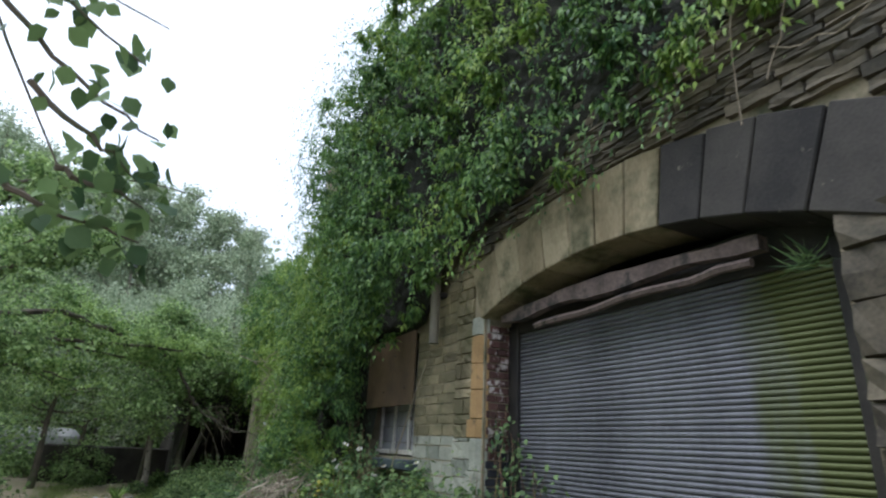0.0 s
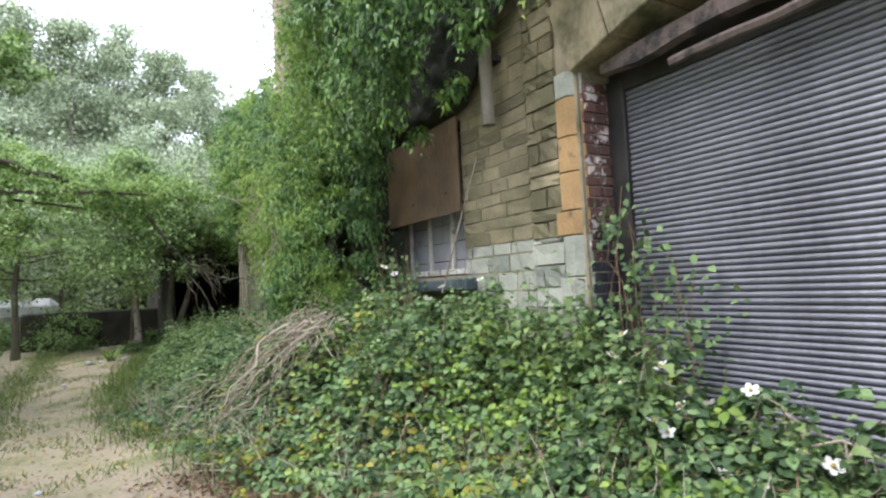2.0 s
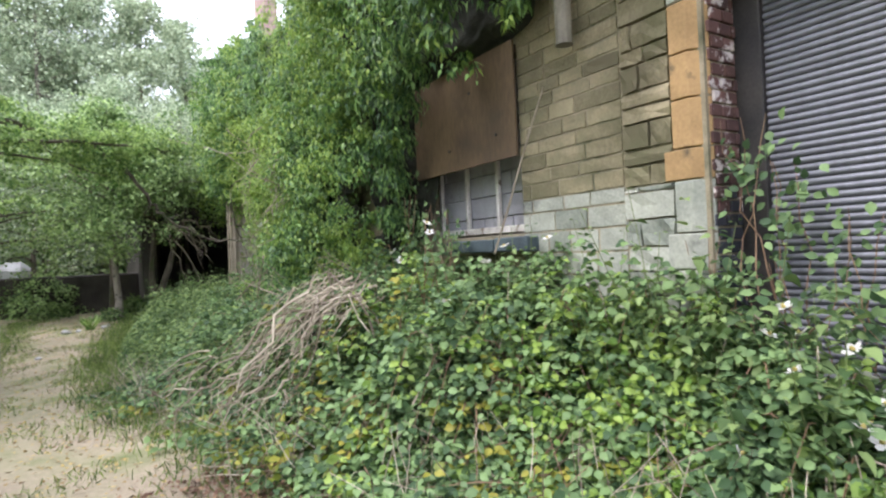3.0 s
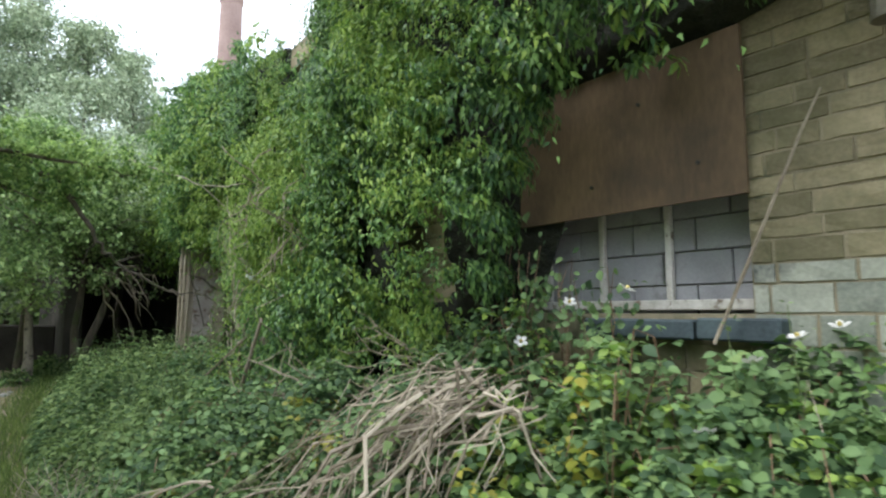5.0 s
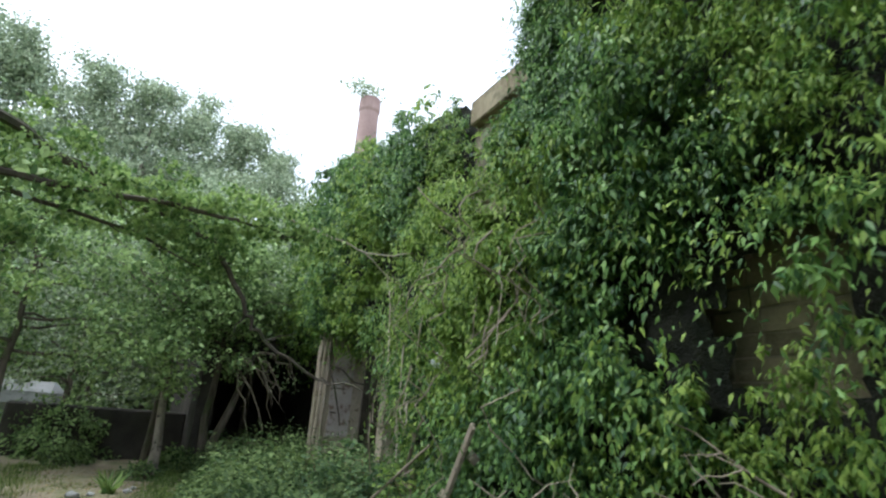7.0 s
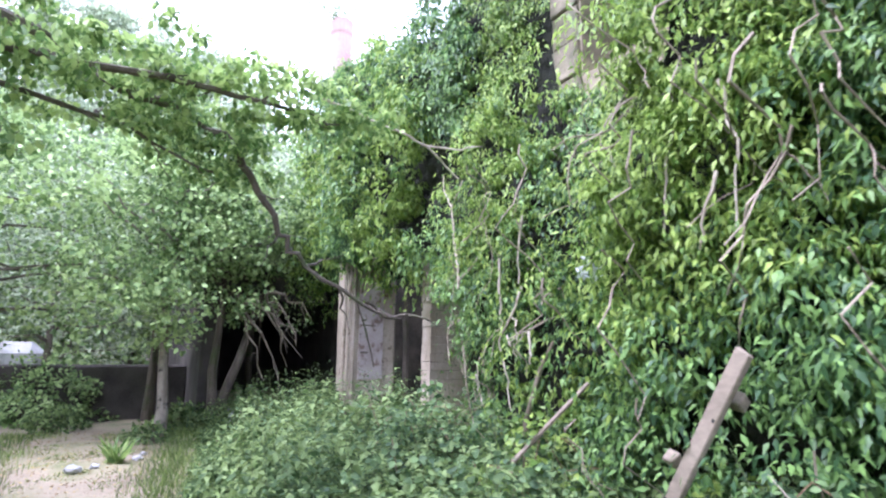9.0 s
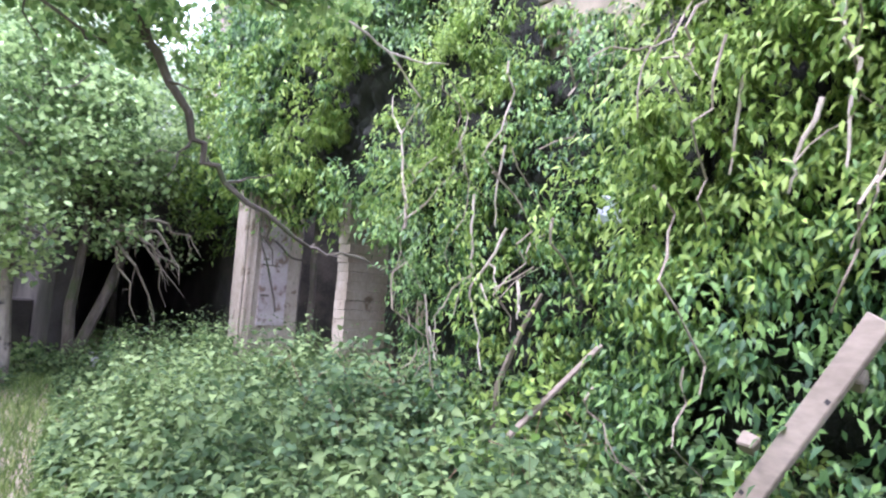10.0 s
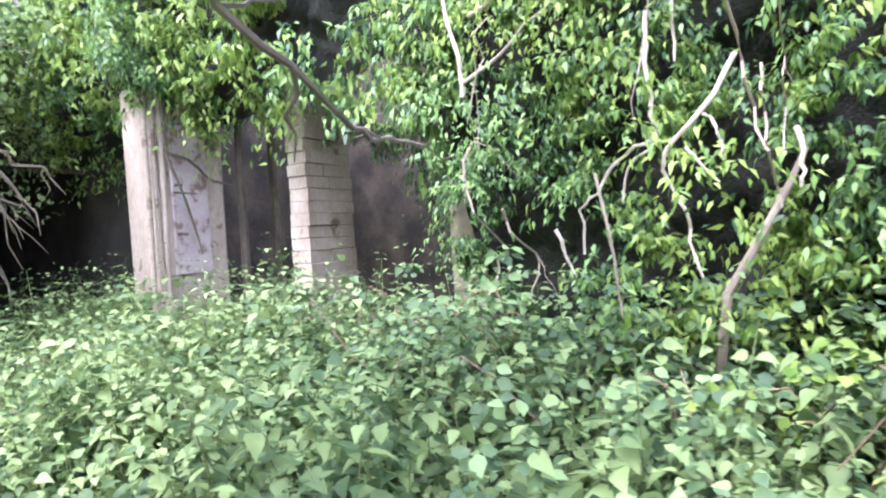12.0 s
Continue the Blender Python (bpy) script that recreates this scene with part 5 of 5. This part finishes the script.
def plank(a, e, w, t, label, nails=()):
    a, e = Vector(a), Vector(e)
    d = (e - a)
    b = block(-w / 2, w / 2, 0, d.length, -t / 2, t / 2, 0.004, None, 0.002)
    ob = obj("plank", b, M_PLANK, label, "plank", "old planks")
    yaxis = d.normalized()
    zaxis = yaxis.cross(Vector((0.3, 0.95, 0.1))).normalized()
    xaxis = yaxis.cross(zaxis)
    ob.matrix_basis = Matrix.Translation(a) @ Matrix((xaxis, yaxis, zaxis)).transposed().to_4x4()
    for f, s in nails:
        n = part("nail_hole", block(-0.008, 0.008, -0.008, 0.008, -t / 2 - .002, t / 2 + .002), M_STEEL, ob)
        n.matrix_basis = pose(s * w * .3, f * d.length, 0)
    return ob


plank((0.98, 13.85, 0.35), (1.02, 13.22, 1.42), 0.085, 0.025, "long grey-brown plank leaning in the ivy", ((0.75, 1), (0.4, -1)))
plank((0.95, 14.66, 0.78), (1.33, 14.40, 1.24), 0.035, 0.02, "narrow weathered white-grey batten leaning in the ivy")
for p in ((1.08, 13.30, 1.22), (1.06, 13.62, 0.95)):
    ob = obj("wood_offcut", block(-.03, .03, -.03, .03, -.03, .03, 0.006, None, .006), M_PLANK, "small grey wooden offcut by the plank", "wood")
    ob.matrix_basis = pose(*p, 20, 40, 10)

# bare climbing stems on the face of the ivy
STEMTXT = "pale bare climbing stem on the ivy"
def bare_stem(name, lines, radius, material, label, category, group=""):
    """A crooked stem with side stems, all in one mesh."""
    b = bmesh.new()
    for n, line in enumerate(lines):
        pts = []
        for a, c in zip(line, line[1:]):
            pts += [Vector(a).lerp(Vector(c), k / 3) + Vector([rr.gauss(0, .006) for _ in range(3)]) for k in range(3)]
        pts.append(Vector(line[-1]))
        r0 = radius * (1.0 if n == 0 else 0.7)
        tube(b, pts, [r0 * (1 - 0.5 * k / (len(pts) - 1)) for k in range(len(pts))], 6)
    return obj(name, b, material, label, category, group)


for lines in ([[(1.50, 15.51, 2.17), (1.50, 15.53, 1.95), (1.50, 15.51, 1.72), (1.50, 15.49, 1.62), (1.50, 15.65, 1.56), (1.50, 15.77, 1.40), (1.50, 15.86, 1.32), (1.50, 15.85, 1.11)], [(1.50, 15.51, 1.60), (1.50, 15.63, 1.49), (1.50, 15.66, 1.34)]], [[(1.45, 15.17, 1.91), (1.45, 15.31, 1.69), (1.45, 15.45, 1.56), (1.45, 15.47, 1.46), (1.45, 15.38, 1.29), (1.45, 15.37, 1.15), (1.45, 15.33, 1.00)], [(1.45, 15.37, 1.55), (1.45, 15.25, 1.39)], [(1.45, 15.30, 1.68), (1.45, 15.24, 1.58), (1.45, 15.23, 1.48)]], [[(1.35, 14.97, 1.56), (1.35, 14.96, 1.42), (1.35, 14.97, 1.34)]], [[(1.60, 16.02, 1.23), (1.60, 15.97, 1.08), (1.60, 15.93, 1.00)]], [[(1.62, 15.37, 2.52), (1.62, 15.43, 2.22), (1.62, 15.43, 1.96)]], [[(1.25, 13.36, 2.70), (1.25, 13.35, 2.49), (1.25, 13.30, 2.37), (1.25, 13.33, 2.17), (1.25, 13.35, 1.97)]], [[(1.25, 13.41, 2.26), (1.25, 13.51, 2.02), (1.25, 13.54, 1.90)]], [[(1.30, 13.68, 2.57), (1.30, 13.74, 2.31), (1.30, 13.78, 2.02)]]):
    bare_stem("climbing_stem", lines, 0.011, M_PALESTEM, STEMTXT, "stem", "climbing stems")
bare_stem("climbing_stem", [[(1.80, 16.64, 2.06), (1.80, 16.66, 2.28), (1.80, 16.75, 2.59), (1.80, 16.78, 2.92), (1.80, 16.56, 3.16)], [(1.80, 16.78, 2.92), (1.80, 16.93, 3.13), (1.80, 16.95, 3.32)], [(1.80, 16.59, 2.51), (1.80, 16.27, 2.63)], [(1.80, 16.63, 2.14), (1.80, 16.38, 2.25), (1.80, 16.21, 2.38), (1.80, 16.06, 2.47)]], 0.016, M_PALESTEM, "pale forked climbing stem on the ivy", "stem", "climbing stems")
for k in range(34):
    y = rr.uniform(12.6, 16.9)
    z = rr.uniform(1.0, 3.4)
    L = rr.uniform(0.35, 1.0)
    line, r0, drift = [], rr.uniform(.004, .009), rr.gauss(0, .15)
    for i in range(9):
        f = i / 8
        yy, zz = y + rr.gauss(0, .008) + (f - .5) * drift, z - L * f
        zz = max(zz, 0.5)
        d = float(ivy_depth(np.array(yy), np.array(zz)))
        line.append((float(ivy_wall(np.array(yy))) - d * 1.0 - 0.25 + rr.gauss(0, .01), yy, zz))
    b = bmesh.new()
    tube(b, line, [r0 * (1 - .5 * i / 8) for i in range(9)], 5)
    if rr.random() < .5:
        tube(b, crooked(line[4], Vector(line[4]) + Vector((-.05, rr.gauss(0, .2), -.25)), 4, .02, 0, rr), [r0 * .6, r0 * .5, r0 * .4, r0 * .3, r0 * .2], 4)
    obj("climbing_stem", b, M_STEM, STEMTXT, "stem", "climbing stems")
bare_stem("bare_branch", [[(0.19, 16.20, 3.52), (0.48, 16.20, 3.45), (0.88, 16.20, 3.37), (1.19, 16.20, 3.29), (1.53, 16.20, 3.03)], [(1.19, 16.20, 3.29), (1.55, 16.20, 3.33), (1.80, 16.20, 3.41)]], 0.016, M_PALESTEM, "pale bare branch reaching into the ivy", "branch")
b = bmesh.new()
tube(b, [(1.55, 15.30, 0.55), (1.52, 15.25, 0.92), (1.50, 15.12, 1.15), (1.50, 15.02, 1.34), (1.55, 14.95, 1.5)], [.022, .02, .018, .015, .01], 8)
obj("thick_stem", b, M_PLANK, "thick brownish leaning stem at the foot of the ivy", "stem")

b = bmesh.new()
for k in range(11):
    a = (rr.uniform(-.06, .06), rr.uniform(-.06, .06), rr.uniform(-.04, .06))
    vs = [b.verts.new((a[0] + rr.uniform(-.05, .05), a[1] + rr.uniform(-.05, .05), a[2] + rr.uniform(-.04, .04))) for _ in range(4)]
    b.faces.new(vs[:3]), b.faces.new(vs[1:])
bmesh.ops.solidify(b, geom=b.faces[:], thickness=0.002)
lit = obj("crumpled_litter", b, M_PAPER, "crumpled white litter caught in the ivy", "litter")
lit.matrix_basis = pose(1.36, 14.37, 1.91, 0, 30, 40)

# ---------------- bramble flowers ----------------
flower = base("bramble_flower", 0, 0, -50, "open white bramble blossom above the leaves", "flower", "bramble flowers")
for k in range(5):
    a = k * math.tau / 5
    b = bmesh.new()
    ring = [Vector((math.cos(t) * .011 + .014, math.sin(t) * .009, .004 * math.cos(t))) for t in (0, 1.05, 2.09, 3.14, 4.19, 5.24)]
    vs = [b.verts.new(Matrix.Rotation(a, 3, "Z") @ p) for p in ring]
    b.faces.new(vs)
    part("petal", b, M_PETAL, flower)
b = bmesh.new()
tube(b, [(0, 0, 0), (0, 0, .008)], [.006, .004], 7)
part("flower_centre", b, M_YOLK, flower, "yellow-green stamens")
spots = []
for k in range(70):
    y = rr.uniform(4.9, 7.2) if k < 54 else rr.uniform(8.6, 10.5)
    x = rr.uniform(float(edge_x(y)) + .25, 1.9)
    spots.append((x, y, float(ground_z(x, y)) + float(herb_height(np.array(x), np.array(y))) * rr.uniform(1.12, 1.32)))
first = True
for p in spots:
    m = pose(*p, rr.uniform(-45, 10), rr.uniform(-50, 0), rr.uniform(0, 360)) @ Matrix.Diagonal((1.35, 1.35, 1.35, 1))
    if first:
        flower.matrix_basis, first = m, False
    else:
        copy_thing(flower, m)

# brambles climbing the jamb and the shutter
n = 46
for (cx, cy, cz, sp, cnt) in ((2.12, 7.42, 1.75, .10, 50), (2.2, 7.28, 1.5, .11, 60), (2.22, 6.95, 1.2, .12, 55), (2.0, 7.55, 1.1, .14, 70), (2.1, 7.1, .95, .16, 100), (1.75, 10.15, 1.5, .13, 60), (1.75, 9.85, 1.45, .12, 50), (1.7, 10.4, 1.6, .15, 70), (1.9, 10.75, 1.5, .16, 110), (1.92, 10.95, 1.9, .16, 90)):
    c = np.array([cx, cy, cz]) + jit(cnt, sp) * np.array([.5, 1, 1.2])
    c[:, 0] = np.minimum(c[:, 0], 2.3 if cy < 8 else 1.93)
    ang = rnd(cnt, 0, math.tau)
    leaves("brambles", c, np.stack([np.full(cnt, -.4), np.cos(ang), np.sin(ang) - .3], 1), np.stack([np.full(cnt, -1.0), rs.normal(0, .4, cnt), rnd(cnt, .2, 1)], 1), rnd(cnt, .04, .075), OVAL, L_BRAMBLE,
           label="bramble shoot climbing the wall", category="brambles", kind="stuff")
    b = bmesh.new()
    for _ in range(3):
        tube(b, crooked((cx, cy + rs.normal(0, .05), cz - .7), (cx - .03, cy + rs.normal(0, .12), cz + .3), 6, .03), [.005, .005, .004, .004, .003, .003, .002], 4)
    obj("bramble_canes", b, M_CANE, "thin bramble canes against the wall", "brambles", kind="stuff")

# ---------------- small things on the clearing ----------------
n = 40
a = rnd(n, 0, math.tau)
leaves("fern_tuft", np.tile([[-0.95, 20.7, float(ground_z(-0.95, 20.7))]], (n, 1)) + jit(n, .04) * np.array([1, 1, .2]), np.stack([np.cos(a) * .7, np.sin(a) * .7, rnd(n, .6, 1.3)], 1), jit(n, 1), rnd(n, .2, .45),
       (BLADE[0] * np.array([3, 1, 1]), BLADE[1]), L_TREELIGHT, label="bright green fern tuft on the bare earth", category="fern", kind="stuff")
for (x, y, s) in ((-1.42, 20.2, .10), (-1.2, 20.4, .06), (-0.7, 20.9, .07), (-0.62, 21.3, .05), (-1.7, 17.2, .05), (-1.35, 9.8, .03)):
    b = bmesh.new()
    bmesh.ops.create_icosphere(b, subdivisions=2, radius=s)
    for v in b.verts:
        v.co += v.co.normalized() * random.uniform(-.25, .2) * s
        v.co.z *= 0.6
    ob = obj("stone", b, M_CONC, "small pale stone lying on the earth path", "stone", "stones on the path")
    ob.matrix_basis = pose(x, y, float(ground_z(x, y)) + s * .35)
# loose twisted wires on the wall top
for (p0, p1) in (((1.93, 4.55, 3.55), (1.9, 4.5, 4.6)), ((1.92, 4.35, 3.75), (1.9, 4.1, 4.5)), ((1.92, 4.3, 3.95), (1.9, 3.7, 3.85))):
    b = bmesh.new()
    tube(b, crooked(p0, p1, 7, 0.02, 0.1, rr), [.005] * 8, 5)
    obj("dry_tendril", b, M_STEM, "thin dry tendril hanging on the stone courses", "tendril")

# bare twigs lying at the foot of the ivy
for k in range(9):
    a = Vector((1.0 + rr.uniform(-.2, .4), 11.6 + rr.uniform(-.4, .7), 0.75 + rr.uniform(-.1, .25)))
    e = a + Vector((rr.uniform(-.5, .2), rr.uniform(-.7, .7), rr.uniform(-.05, .25)))
    b = bmesh.new()
    line = crooked(a, e, 6, 0.05, 0.0, rr)
    tube(b, line, [.010, .009, .008, .007, .006, .004, .002], 5)
    for j in (2, 4, 5):
        tube(b, crooked(line[j], line[j] + Vector((rr.gauss(0, .15), rr.gauss(0, .2), rr.uniform(0, .2))), 3, 0.02, 0, rr), [.005, .004, .003, .001], 4)
    obj("bare_twig", b, M_STEM, "bare pale twig lying among the brambles", "twig", "bare twigs")


# leaves hanging over the gate pillar and the pier
def leaf_clump(spots, per, label):
    for cx, cy, cz, r in spots:
        u = unit(rs.normal(0, 1, (per, 3)) + np.array([-.3, -.8, .3]))
        pos = np.array([cx, cy, cz]) + u * rnd(per, .55, 1.05)[:, None] * r * np.array([1.1, .6, .8])
        tip = np.array([0, 0, -1.0]) + .4 * u + rs.normal(0, .35, (per, 3))
        leaves("ivy", pos, tip, unit(u + np.array([0, 0, .5]) + rs.normal(0, .3, (per, 3))), rnd(per, .05, .09), IVY_SHAPE, L_IVY, label=label, category="ivy", kind="stuff")


leaf_clump(((2.45, 20.4, 3.05, .36), (2.85, 20.38, 2.85, .34), (2.25, 20.4, 3.45, .32), (3.3, 20.2, 2.85, .42), (1.9, 20.6, 3.5, .34), (2.8, 20.3, 3.4, .4), (2.08, 20.4, 3.0, .24), (1.85, 20.5, 3.15, .28)), 420, "ivy hanging over the top of the gate pillar")
leaf_clump(((2.95, 18.95, 2.75, .3), (3.35, 18.9, 2.5, .3), (3.15, 18.9, 2.95, .4), (3.75, 18.8, 2.3, .3), (4.1, 18.5, 1.9, .45), (3.9, 18.5, 2.4, .4), (4.5, 18.3, 1.4, .5), (4.4, 18.3, 2.2, .45)), 420, "ivy hanging over the stone pier")

leaf_clump(((1.72, 10.8, 1.75, .2), (1.66, 10.68, 2.1, .22), (1.6, 10.5, 2.45, .24), (1.6, 10.35, 2.75, .25), (1.55, 10.12, 3.0, .25), (1.5, 9.88, 3.2, .27), (1.5, 9.55, 3.32, .25), (1.6, 10.85, 2.35, .28),
            (1.5, 10.6, 2.85, .3), (1.45, 10.3, 3.2, .3), (1.4, 9.2, 3.45, .28), (1.3, 9.6, 3.55, .33), (1.3, 9.0, 3.65, .33), (1.35, 8.6, 3.8, .3), (1.3, 10.0, 3.45, .33), (1.5, 8.2, 3.75, .28)), 380, "ivy hanging in a dark curtain over the board")

# dark twigs before the pillar
for line in (((2.20, 20.42, 3.0), (2.18, 20.42, 2.3), (2.36, 20.42, 1.8), (2.52, 20.42, 1.2)), ((2.20, 20.42, 2.25), (2.45, 20.42, 2.2), (2.7, 20.42, 2.0), (2.95, 20.42, 1.95))):
    b = bmesh.new()
    for a, c in zip(line, line[1:]):
        tube(b, crooked(a, c, 3, .02, 0, rr)[:-1] + [Vector(c)], [.018, .016, .015, .013], 5)
    obj("dead_twig", b, M_BARK, "dark crooked twig in front of the plastered pillar", "branch", "dead twigs")

# bare dead branch lying out from the wall beyond the brambles
dead = base("dead_branch", 1.75, 11.25, 1.0, "bare pale dead branch sticking out of the brambles", "branch")
for e in ((1.2, 11.75, 1.40), (1.15, 11.6, 1.30), (1.1, 11.85, 1.22), (1.25, 11.9, 1.5), (1.0, 11.7, 1.12)):
    b = bmesh.new()
    line = crooked((0, 0, 0), Vector(e) - Vector((1.75, 11.25, 1.0)), 7, .03, -.04, rr)
    tube(b, line, [.012, .011, .010, .008, .007, .005, .004, .002], 5)
    for j in (3, 5):
        tube(b, crooked(line[j], line[j] + Vector((rr.uniform(-.2, 0), rr.uniform(-.05, .22), rr.uniform(-.12, .15))), 3, .02, 0, rr), [.005, .004, .003, .0015], 4)
    part("twig", b, M_STEM, dead)
